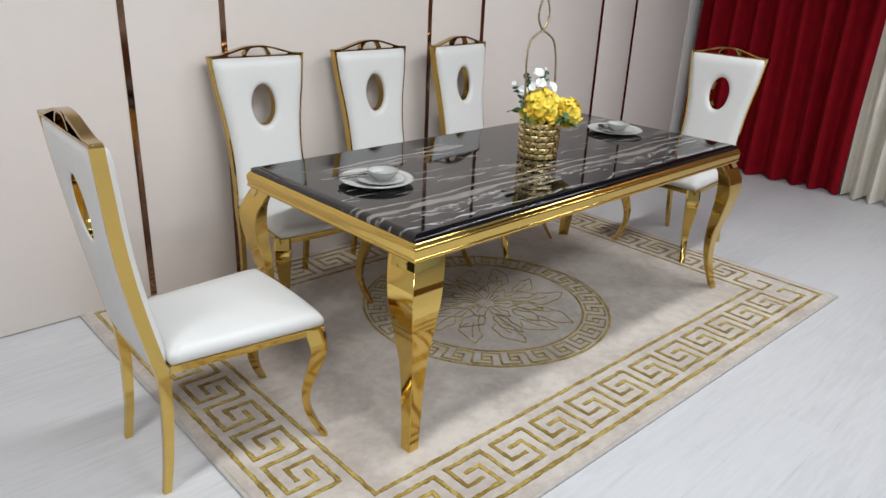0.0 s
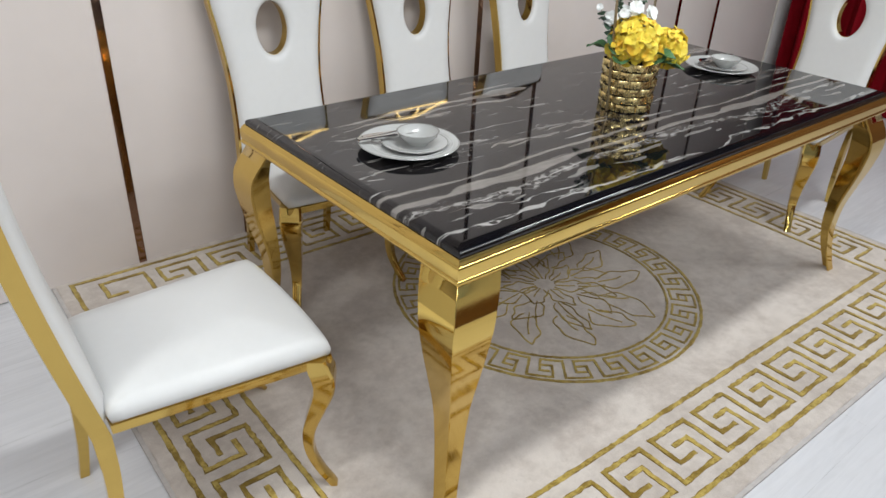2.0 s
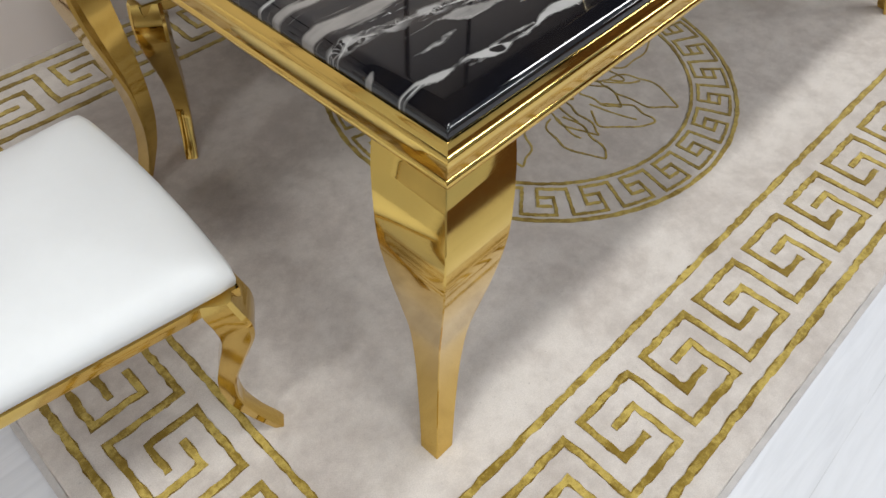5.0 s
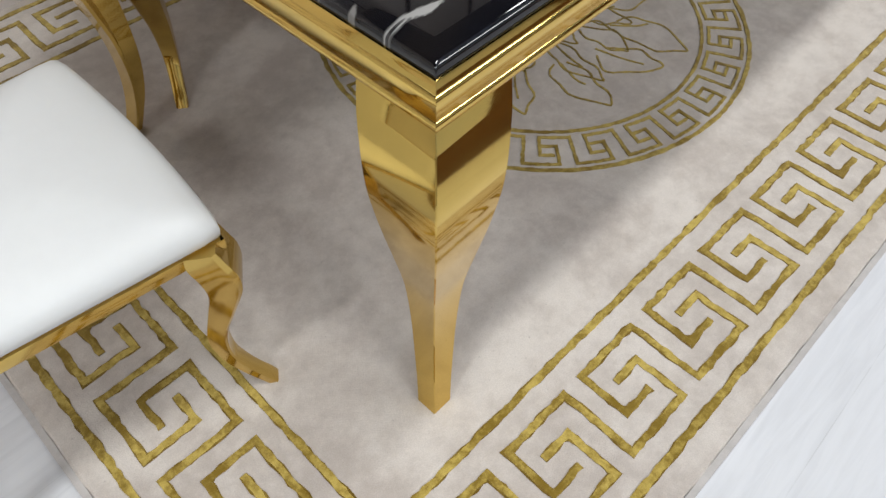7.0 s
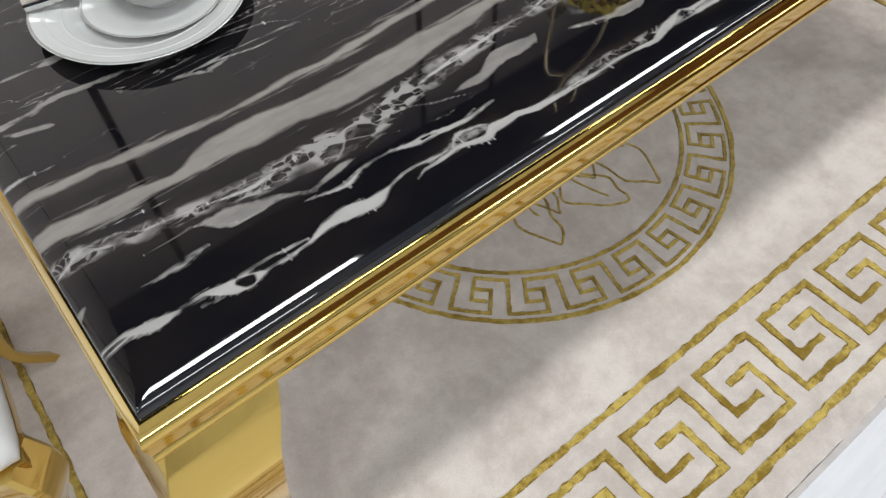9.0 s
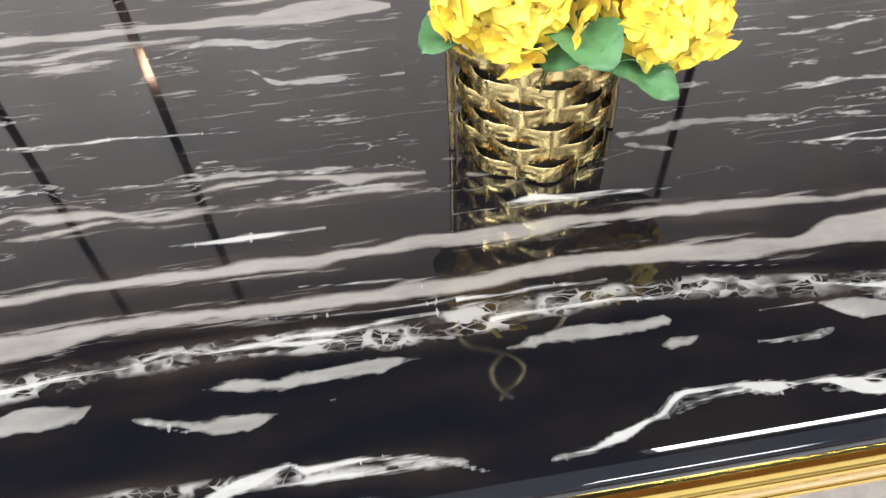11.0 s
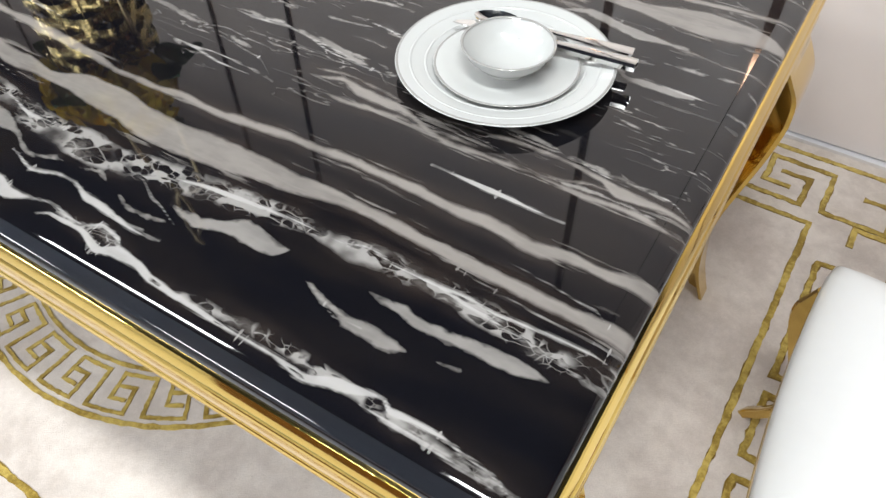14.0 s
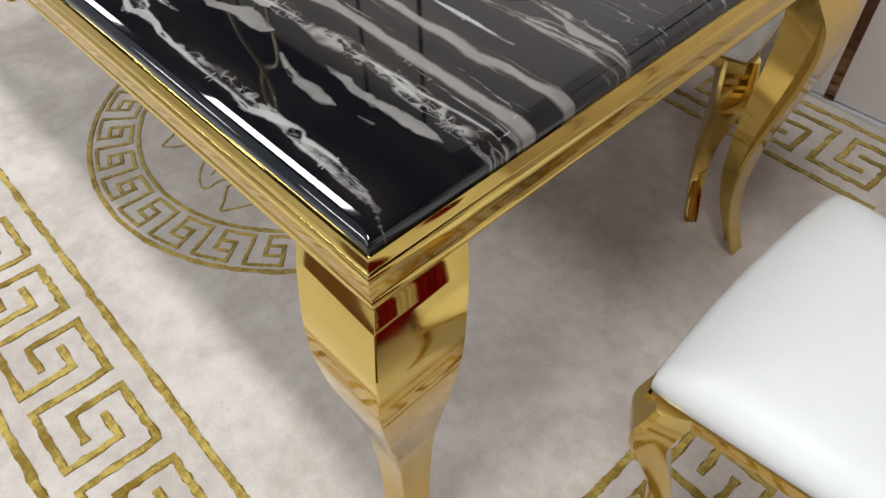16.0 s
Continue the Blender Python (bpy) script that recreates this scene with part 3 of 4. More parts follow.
vein("lace", (0.920, 0.174, 0.0140), (0.960, 0.174, 0.0140), (1.075, 0.178, 0.0110), (1.167, 0.172, 0.0105), (1.224, 0.159, 0.0105), (1.284, 0.151, 0.0130), (1.337, 0.142, 0.0140), (1.393, 0.140, 0.0185), (1.463, 0.137, 0.0210), (1.562, 0.153, 0.0145), (1.636, 0.161, 0.0155), (1.694, 0.170, 0.0120), (1.741, 0.171, 0.0080), (1.827, 0.170, 0.0115), (1.879, 0.173, 0.0120), (1.931, 0.167, 0.0125), (2.004, 0.157, 0.0110), (2.065, 0.165, 0.0140))
vein("white", (0.961, 0.170, 0.0030), (1.020, 0.171, 0.0019), (1.077, 0.171, 0.0019), (1.124, 0.165, 0.0022), (1.166, 0.176, 0.0017), (1.200, 0.173, 0.0011), (1.224, 0.159, 0.0008), (1.284, 0.151, 0.0017), (1.337, 0.142, 0.0028), (1.393, 0.150, 0.0008))
vein("white", (1.562, 0.153, 0.0019), (1.636, 0.161, 0.0039), (1.694, 0.170, 0.0022), (1.741, 0.171, 0.0017), (1.796, 0.176, 0.0017), (1.827, 0.170, 0.0019), (1.879, 0.173, 0.0025), (1.931, 0.167, 0.0028), (1.957, 0.162, 0.0017), (2.004, 0.157, 0.0011), (2.054, 0.149, 0.0008))
vein("white", (0.932, 0.197, 0.0025), (1.022, 0.197, 0.0020), (1.081, 0.197, 0.0010))
vein("white", (1.841, 0.174, 0.0005), (1.902, 0.178, 0.0020), (1.944, 0.173, 0.0025), (1.990, 0.178, 0.0020), (2.044, 0.179, 0.0005))
vein("pale", (0.969, 0.138, 0.0005), (0.992, 0.139, 0.0090), (1.053, 0.140, 0.0080), (1.120, 0.139, 0.0040))
vein("pale", (1.255, 0.136, 0.0010), (1.298, 0.121, 0.0135), (1.344, 0.115, 0.0045), (1.383, 0.100, 0.0025), (1.437, 0.105, 0.0015), (1.481, 0.116, 0.0055), (1.508, 0.106, 0.0020), (1.553, 0.096, 0.0025), (1.613, 0.100, 0.0010))
vein("white", (1.366, 0.093, 0.0010), (1.412, 0.084, 0.0025), (1.469, 0.091, 0.0020), (1.505, 0.082, 0.0040), (1.550, 0.076, 0.0030), (1.612, 0.078, 0.0005))
vein("pale", (1.571, 0.121, 0.0010), (1.623, 0.116, 0.0075), (1.671, 0.129, 0.0130), (1.719, 0.128, 0.0110), (1.738, 0.140, 0.0005))
vein("pale", (1.767, 0.114, 0.0005), (1.799, 0.105, 0.0035), (1.835, 0.096, 0.0065), (1.866, 0.094, 0.0075), (1.891, 0.098, 0.0035))
vein("pale", (1.816, 0.135, 0.0005), (1.859, 0.132, 0.0050), (1.896, 0.129, 0.0060), (1.943, 0.130, 0.0065), (1.980, 0.131, 0.0095), (2.023, 0.132, 0.0045))
vein("pale", (1.920, 0.102, 0.0005), (1.942, 0.107, 0.0005))
vein("white", (0.982, 0.026, 0.0005), (1.011, 0.028, 0.0020), (1.043, 0.036, 0.0040), (1.074, 0.049, 0.0025), (1.110, 0.062, 0.0030), (1.151, 0.063, 0.0025), (1.183, 0.055, 0.0060), (1.212, 0.057, 0.0015), (1.231, 0.056, 0.0030), (1.257, 0.045, 0.0080), (1.272, 0.042, 0.0065), (1.296, 0.041, 0.0010), (1.315, 0.040, 0.0030), (1.337, 0.044, 0.0022), (1.365, 0.052, 0.0040), (1.393, 0.051, 0.0075), (1.420, 0.047, 0.0055), (1.448, 0.052, 0.0015), (1.479, 0.055, 0.0015), (1.515, 0.053, 0.0020), (1.547, 0.059, 0.0005))
vein("white", (1.472, 0.038, 0.0005), (1.487, 0.044, 0.0020), (1.530, 0.049, 0.0030), (1.567, 0.038, 0.0040), (1.584, 0.046, 0.0055), (1.615, 0.046, 0.0045), (1.639, 0.039, 0.0040), (1.681, 0.038, 0.0030), (1.728, 0.035, 0.0030), (1.760, 0.034, 0.0020), (1.793, 0.031, 0.0020), (1.829, 0.029, 0.0035), (1.862, 0.040, 0.0055), (1.900, 0.049, 0.0015), (1.913, 0.042, 0.0025), (1.958, 0.046, 0.0020), (2.005, 0.039, 0.0015), (2.058, 0.019, 0.0010))
vein("white", (1.521, 0.048, 0.0005), (1.545, 0.062, 0.0025), (1.573, 0.059, 0.0025), (1.588, 0.049, 0.0005))
vein("white", (1.887, 0.034, 0.0005), (1.933, 0.033, 0.0020), (1.992, 0.031, 0.0015), (2.016, 0.030, 0.0000))
vein("white", (1.074, 0.048, 0.0005), (1.108, 0.052, 0.0015), (1.152, 0.056, 0.0025), (1.185, 0.046, 0.0005))
vein("white", (1.224, 0.046, 0.0005), (1.243, 0.043, 0.0015), (1.271, 0.052, 0.0020), (1.299, 0.054, 0.0010), (1.318, 0.052, 0.0015), (1.342, 0.051, 0.0005))
vein("white", (1.192, 0.104, 0.0005), (1.213, 0.102, 0.0020), (1.256, 0.104, 0.0005))
vein("pale", (1.100, 0.115, 0.0005), (1.116, 0.113, 0.0075), (1.130, 0.111, 0.0060), (1.142, 0.116, 0.0010))
vein("white", (1.782, 0.311, 0.0010), (1.855, 0.310, 0.0040), (1.944, 0.307, 0.0005))
vein("pale", (0.951, 0.399, 0.0030), (0.973, 0.398, 0.0010))
vein("grey", (0.976, 0.368, 0.0050), (0.998, 0.363, 0.0010))
vein("pale", (1.162, 0.379, 0.0010), (1.184, 0.369, 0.0045), (1.211, 0.364, 0.0010))
vein("pale", (1.159, 0.398, 0.0015), (1.238, 0.402, 0.0060), (1.291, 0.403, 0.0040), (1.344, 0.390, 0.0020), (1.420, 0.391, 0.0015), (1.496, 0.402, 0.0005))
vein("pale", (1.339, 0.441, 0.0005), (1.395, 0.445, 0.0030), (1.435, 0.445, 0.0030), (1.474, 0.450, 0.0030), (1.506, 0.442, 0.0075), (1.550, 0.439, 0.0030), (1.613, 0.435, 0.0030), (1.672, 0.423, 0.0010))
vein("pale", (1.339, 0.344, 0.0010), (1.370, 0.342, 0.0040), (1.394, 0.328, 0.0005))
vein("pale", (1.388, 0.335, 0.0010), (1.467, 0.349, 0.0025), (1.515, 0.343, 0.0025), (1.538, 0.337, 0.0010))
vein("white", (1.007, 0.316, 0.0010), (1.039, 0.317, 0.0040), (1.086, 0.309, 0.0015), (1.138, 0.307, 0.0025), (1.188, 0.305, 0.0005))
vein("pale", (1.187, 0.474, 0.0015), (1.244, 0.473, 0.0045), (1.300, 0.471, 0.0010))
vein("pale", (1.224, 0.651, 0.0010), (1.273, 0.631, 0.0070), (1.320, 0.630, 0.0055), (1.351, 0.630, 0.0015))
vein("pale", (1.289, 0.576, 0.0010), (1.315, 0.573, 0.0090), (1.345, 0.573, 0.0065), (1.410, 0.575, 0.0015))
vein("pale", (1.454, 0.585, 0.0015), (1.476, 0.584, 0.0040), (1.508, 0.583, 0.0015))
vein("pale", (1.410, 0.553, 0.0010), (1.495, 0.548, 0.0025), (1.594, 0.565, 0.0050), (1.618, 0.564, 0.0010))
vein("pale", (1.416, 0.489, 0.0010), (1.504, 0.493, 0.0025), (1.638, 0.503, 0.0020), (1.658, 0.504, 0.0005))
vein("grey", (1.254, 0.677, 0.0015), (1.389, 0.702, 0.0060), (1.491, 0.696, 0.0075), (1.567, 0.691, 0.0085), (1.661, 0.706, 0.0075), (1.786, 0.705, 0.0030))
vein("grey", (1.266, 0.733, 0.0015), (1.389, 0.733, 0.0080), (1.510, 0.748, 0.0100), (1.628, 0.739, 0.0125), (1.743, 0.739, 0.0090))
vein("grey", (1.550, 0.672, 0.0010), (1.617, 0.669, 0.0070), (1.691, 0.670, 0.0015))
vein("pale", (1.461, 0.553, 0.0010), (1.531, 0.553, 0.0050), (1.612, 0.559, 0.0010))
vein("pale", (1.492, 0.460, 0.0010), (1.545, 0.442, 0.0050), (1.600, 0.427, 0.0050), (1.655, 0.415, 0.0010))
vein("grey", (1.547, 0.373, 0.0010), (1.607, 0.388, 0.0055), (1.643, 0.377, 0.0095), (1.701, 0.373, 0.0060), (1.763, 0.356, 0.0050), (1.841, 0.351, 0.0035), (1.887, 0.356, 0.0030), (1.945, 0.354, 0.0045), (2.000, 0.356, 0.0060), (2.059, 0.346, 0.0025))
vein("grey", (1.726, 0.379, 0.0010), (1.826, 0.392, 0.0045), (1.888, 0.393, 0.0050), (1.949, 0.386, 0.0055), (1.974, 0.377, 0.0115), (2.017, 0.377, 0.0040), (2.061, 0.370, 0.0035))
vein("grey", (1.554, 0.362, 0.0010), (1.641, 0.354, 0.0045), (1.708, 0.360, 0.0040), (1.743, 0.357, 0.0005))
vein("grey", (1.551, 0.666, 0.0015), (1.613, 0.665, 0.0095), (1.680, 0.667, 0.0015))
vein("pale", (1.718, 0.663, 0.0010), (1.801, 0.685, 0.0080), (1.881, 0.665, 0.0100), (1.948, 0.667, 0.0010))
vein("grey", (1.653, 0.756, 0.0030), (1.786, 0.734, 0.0120), (1.865, 0.732, 0.0170), (1.938, 0.737, 0.0305), (2.010, 0.735, 0.0245), (2.072, 0.728, 0.0055))
vein("grey", (1.754, 0.787, 0.0015), (1.891, 0.785, 0.0075), (2.002, 0.791, 0.0055), (2.066, 0.792, 0.0030))
vein("pale", (1.833, 0.627, 0.0010), (1.904, 0.570, 0.0045), (1.971, 0.566, 0.0085), (1.988, 0.567, 0.0010))
vein("pale", (1.926, 0.621, 0.0015), (2.025, 0.629, 0.0050), (2.066, 0.601, 0.0010))
vein("pale", (2.028, 0.562, 0.0010), (2.067, 0.561, 0.0030))
vein("pale", (1.889, 0.501, 0.0010), (1.962, 0.485, 0.0020), (2.014, 0.480, 0.0005))
vein("lace", (1.640, 0.040, 0.001), (1.740, 0.043, 0.004), (1.820, 0.043, 0.005), (1.950, 0.036, 0.004), (2.040, 0.030, 0.001))
vein("lace", (1.480, 0.052, 0.001), (1.540, 0.054, 0.005), (1.600, 0.050, 0.001))
# threads and dashes between the broad bands
vein("thread", (1.411, 0.436, 0.0004), (1.450, 0.446, 0.0016), (1.509, 0.439, 0.0019), (1.560, 0.426, 0.0013), (1.634, 0.419, 0.0016), (1.663, 0.400, 0.0007))
vein("thread", (1.347, 0.345, 0.0003), (1.395, 0.347, 0.0012), (1.456, 0.348, 0.0014), (1.490, 0.345, 0.0010), (1.538, 0.336, 0.0004))
vein("thread", (1.338, 0.385, 0.0003), (1.398, 0.400, 0.0010), (1.457, 0.394, 0.0012), (1.518, 0.394, 0.0008), (1.540, 0.387, 0.0003))
vein("pale", (1.161, 0.393, 0.0006), (1.250, 0.400, 0.0020), (1.324, 0.403, 0.0024), (1.386, 0.396, 0.0006))
vein("thread", (1.301, 0.577, 0.0004), (1.383, 0.576, 0.0016), (1.449, 0.567, 0.0007))
vein("thread", (1.468, 0.558, 0.0004), (1.529, 0.553, 0.0014), (1.603, 0.562, 0.0006))
vein("pale", (1.221, 0.653, 0.0007), (1.294, 0.629, 0.0025), (1.343, 0.633, 0.0011))
vein("thread", (0.996, 0.312, 0.0004), (1.041, 0.316, 0.0016), (1.100, 0.313, 0.0019), (1.189, 0.306, 0.0004))
vein("thread", (1.855, 0.408, 0.0003), (1.915, 0.399, 0.0012), (1.946, 0.394, 0.0014), (1.980, 0.390, 0.0003))
vein("thread", (1.557, 0.507, 0.0006), (1.592, 0.507, 0.0020), (1.625, 0.499, 0.0008))
vein("grey", (1.552, 0.391, 0.0007), (1.601, 0.398, 0.0025), (1.653, 0.392, 0.0030), (1.697, 0.384, 0.0007))
vein("pale", (1.770, 0.421, 0.0008), (1.854, 0.408, 0.0030), (1.955, 0.398, 0.0036), (2.030, 0.391, 0.0024), (2.104, 0.384, 0.0010))
vein("thread", (1.408, 0.444, 0.0004), (1.454, 0.445, 0.0015), (1.512, 0.440, 0.0018), (1.562, 0.434, 0.0012), (1.628, 0.418, 0.0005))
vein("pale", (1.178, 0.404, 0.0006), (1.239, 0.399, 0.0022), (1.304, 0.400, 0.0026), (1.356, 0.392, 0.0006))
vein("thread", (1.356, 0.392, 0.0003), (1.420, 0.381, 0.0010), (1.481, 0.370, 0.0012), (1.543, 0.336, 0.0003))
vein("thread", (1.342, 0.347, 0.0004), (1.394, 0.345, 0.0014), (1.449, 0.334, 0.0017), (1.508, 0.336, 0.0004))
vein("thread", (1.015, 0.309, 0.0004), (1.085, 0.314, 0.0015), (1.188, 0.305, 0.0006))
vein("pale", (1.224, 0.651, 0.0007), (1.273, 0.636, 0.0025), (1.350, 0.631, 0.0011))
vein("thread", (1.229, 0.482, 0.0006), (1.271, 0.476, 0.0020), (1.299, 0.472, 0.0008))
vein("grey", (1.300, 0.706, 0.0008), (1.428, 0.707, 0.0030), (1.547, 0.714, 0.0036), (1.662, 0.714, 0.0008))
vein("grey", (1.557, 0.672, 0.0006), (1.618, 0.672, 0.0020), (1.684, 0.669, 0.0008))
vein("thread", (1.370, 0.093, 0.0004), (1.412, 0.087, 0.0014), (1.459, 0.090, 0.0017), (1.505, 0.084, 0.0011), (1.550, 0.077, 0.0014), (1.587, 0.083, 0.0006))
vein("thread", (1.207, 0.134, 0.0003), (1.260, 0.135, 0.0010), (1.304, 0.110, 0.0012), (1.354, 0.111, 0.0008), (1.383, 0.097, 0.0003))
vein("thread", (1.483, 0.140, 0.0004), (1.526, 0.134, 0.0014), (1.566, 0.116, 0.0017), (1.613, 0.100, 0.0004))
vein("thread", (0.775, 0.200, 0.0002), (0.853, 0.194, 0.0008), (0.935, 0.189, 0.0010), (1.022, 0.197, 0.0006), (1.082, 0.193, 0.0003))
vein("pale", (1.716, 0.590, 0.0007), (1.788, 0.579, 0.0025), (1.852, 0.570, 0.0011))
vein("thread", (1.921, 0.578, 0.0006), (1.975, 0.572, 0.0020), (2.005, 0.572, 0.0008))
vein("thread", (1.895, 0.485, 0.0003), (1.969, 0.478, 0.0012), (2.031, 0.476, 0.0005))
vein("thread", (1.566, 0.510, 0.0006), (1.686, 0.501, 0.0020), (1.867, 0.483, 0.0008))
vein("pale", (1.584, 0.433, 0.0006), (1.679, 0.419, 0.0020), (1.773, 0.410, 0.0024), (1.900, 0.403, 0.0016), (1.996, 0.399, 0.0020), (2.093, 0.389, 0.0008))
vein("pale", (1.757, 0.384, 0.0007), (1.899, 0.362, 0.0024), (1.993, 0.362, 0.0029), (2.136, 0.345, 0.0007))
vein("grey", (1.597, 0.378, 0.0006), (1.747, 0.364, 0.0020), (1.887, 0.356, 0.0008))
vein("pale", (1.549, 0.681, 0.0008), (1.616, 0.678, 0.0030), (1.677, 0.670, 0.0013))
vein("grey", (1.518, 0.721, 0.0006), (1.711, 0.694, 0.0022), (1.904, 0.666, 0.0026), (2.105, 0.644, 0.0006))
vein("thread", (0.948, 0.312, 0.0003), (1.039, 0.308, 0.0012), (1.182, 0.303, 0.0005))
vein("pale", (1.163, 0.398, 0.0006), (1.268, 0.402, 0.0020), (1.368, 0.392, 0.0024), (1.480, 0.380, 0.0006))
vein("thread", (1.349, 0.440, 0.0005), (1.407, 0.440, 0.0018), (1.516, 0.440, 0.0008))
vein("thread", (1.859, 0.205, 0.0003), (1.929, 0.195, 0.0010), (2.004, 0.191, 0.0012), (2.086, 0.190, 0.0008), (2.146, 0.185, 0.0010), (2.205, 0.185, 0.0004))
vein("white", (1.210, 0.102, 0.0006), (1.233, 0.100, 0.0022), (1.264, 0.103, 0.0009))
vein("thread", (1.161, 0.195, 0.0003), (1.208, 0.190, 0.0012), (1.264, 0.183, 0.0005))
vein("grey", (1.845, 0.358, 0.0006), (1.903, 0.363, 0.0022), (1.956, 0.373, 0.0026), (1.994, 0.379, 0.0018), (2.033, 0.369, 0.0008))
vein("thread", (1.990, 0.399, 0.0003), (2.020, 0.393, 0.0012), (2.064, 0.371, 0.0005))
vein("thread", (1.913, 0.233, 0.0003), (1.963, 0.230, 0.0010), (2.014, 0.222, 0.0012), (2.034, 0.210, 0.0003))
vein("thread", (1.912, 0.040, 0.0003), (1.958, 0.034, 0.0010), (1.989, 0.037, 0.0012), (2.025, 0.033, 0.0008), (2.064, 0.019, 0.0003))
vein("thread", (1.781, 0.110, 0.0003), (1.815, 0.096, 0.0012), (1.845, 0.096, 0.0005))
nx, ny = gx.shape
verts = np.stack((gx, gy, gz), -1).reshape(-1, 3)
index = np.arange(nx * ny).reshape(nx, ny)
quads = np.stack((index[:-1, :-1], index[1:, :-1], index[1:, 1:], index[:-1, 1:]), -1).reshape(-1, 4)
slab = bpy.data.meshes.new("tabletop")
slab.from_pydata(verts.tolist(), [], quads.tolist())
depths = np.stack([np.broadcast_to(tones[k], gx.shape) for k in ("grey", "pale", "white", "lace")], -1).astype(np.float32)
slab.attributes.new("veins", "FLOAT_COLOR", "POINT").data.foreach_set("color", depths.ravel())
slab.attributes.new("threads", "FLOAT", "POINT").data.foreach_set("value", np.broadcast_to(tones["thread"], gx.shape).astype(np.float32).ravel())
slab.polygons.foreach_set("use_smooth", np.ones(len(quads), bool))
slab.materials.append(MARBLE)
top = part("tabletop", slab, None, table, "black marble top with grey and white veins")
bm = bmesh.new()
skin(bm, [rect_ring(-0.003, 0.7390), rect_ring(0.0, 0.7402), rect_ring(-0.0002, 0.7412)])
part("backing_board", bm, DARK, table, "dark board under the marble", smooth=False)
bm = bmesh.new()
moulding = [(-0.03, 0.7385), (0.0015, 0.7404), (0.0028, 0.7400), (0.0090, 0.7312), (0.0093, 0.7300), (0.0084, 0.7291), (0.0086, 0.7282), (0.0112, 0.7262), (0.0124, 0.7238), (0.0126, 0.7190), (0.0121, 0.7110), (0.0113, 0.7040), (0.0108, 0.6985), (0.0104, 0.6955), (0.0088, 0.6946), (0.0086, 0.6936), (0.0102, 0.6924), (0.0118, 0.6900), (0.0122, 0.6865), (0.0114, 0.6830), (0.0092, 0.6806), (0.0072, 0.6800), (0.0068, 0.6785), (0.0030, 0.6765), (-0.004, 0.6760), (-0.05, 0.6720)]
skin(bm, [rect_ring(o, z) for o, z in moulding], caps=False)
part("frame", bm, GOLD, table, "moulded polished gold apron frame", angle=30)

LEG = [(0.012, 0.020, 0.040), (0.06, 0.008, 0.042), (0.13, -0.006, 0.047), (0.21, -0.013, 0.053), (0.30, -0.008, 0.063), (0.38, 0.008, 0.080), (0.46, 0.026, 0.098), (0.53, 0.037, 0.113), (0.565, 0.038, 0.119), (0.60, 0.034, 0.122), (0.64, 0.0190, 0.125), (0.676, 0.0025, 0.123)]


def table_leg(m):
    bm = bmesh.new()
    rings = []
    for z, o, w in spline(LEG, 5):
        a, b = -o, -o + w
        c = 0.0015
        rings.append([(a + c, a, z), (b, a, z), (b, a + 0.007, z), (a + w * 0.34, a + w * 0.34, z), (a + 0.007, b, z), (a, b, z), (a, a + c, z)])
    skin(bm, rings)
    ob = part("leg", bm, GOLD, table, angle=40)
    ob.matrix_basis = m


for cx, cy, sx, sy in ((0, 0, 1, 1), (LEN, 0, -1, 1), (0, WID, 1, -1), (LEN, WID, -1, -1)):
    table_leg(Matrix.Translation((cx, cy, 0)) @ Matrix.Diagonal((sx, sy, 1, 1)))

# ---- chairs ----
SEAT = 0.445


def back_line(z):
    """Depth and half width of the chair's back at a height."""
    t = (z - 0.40) / 0.685
    return 0.238 + 0.104 * t + 0.012 * math.sin(math.pi * t), 0.192 - 0.016 * math.sin(math.pi * min(1, t * 1.25)) + 0.040 * max(0, t) ** 2.4


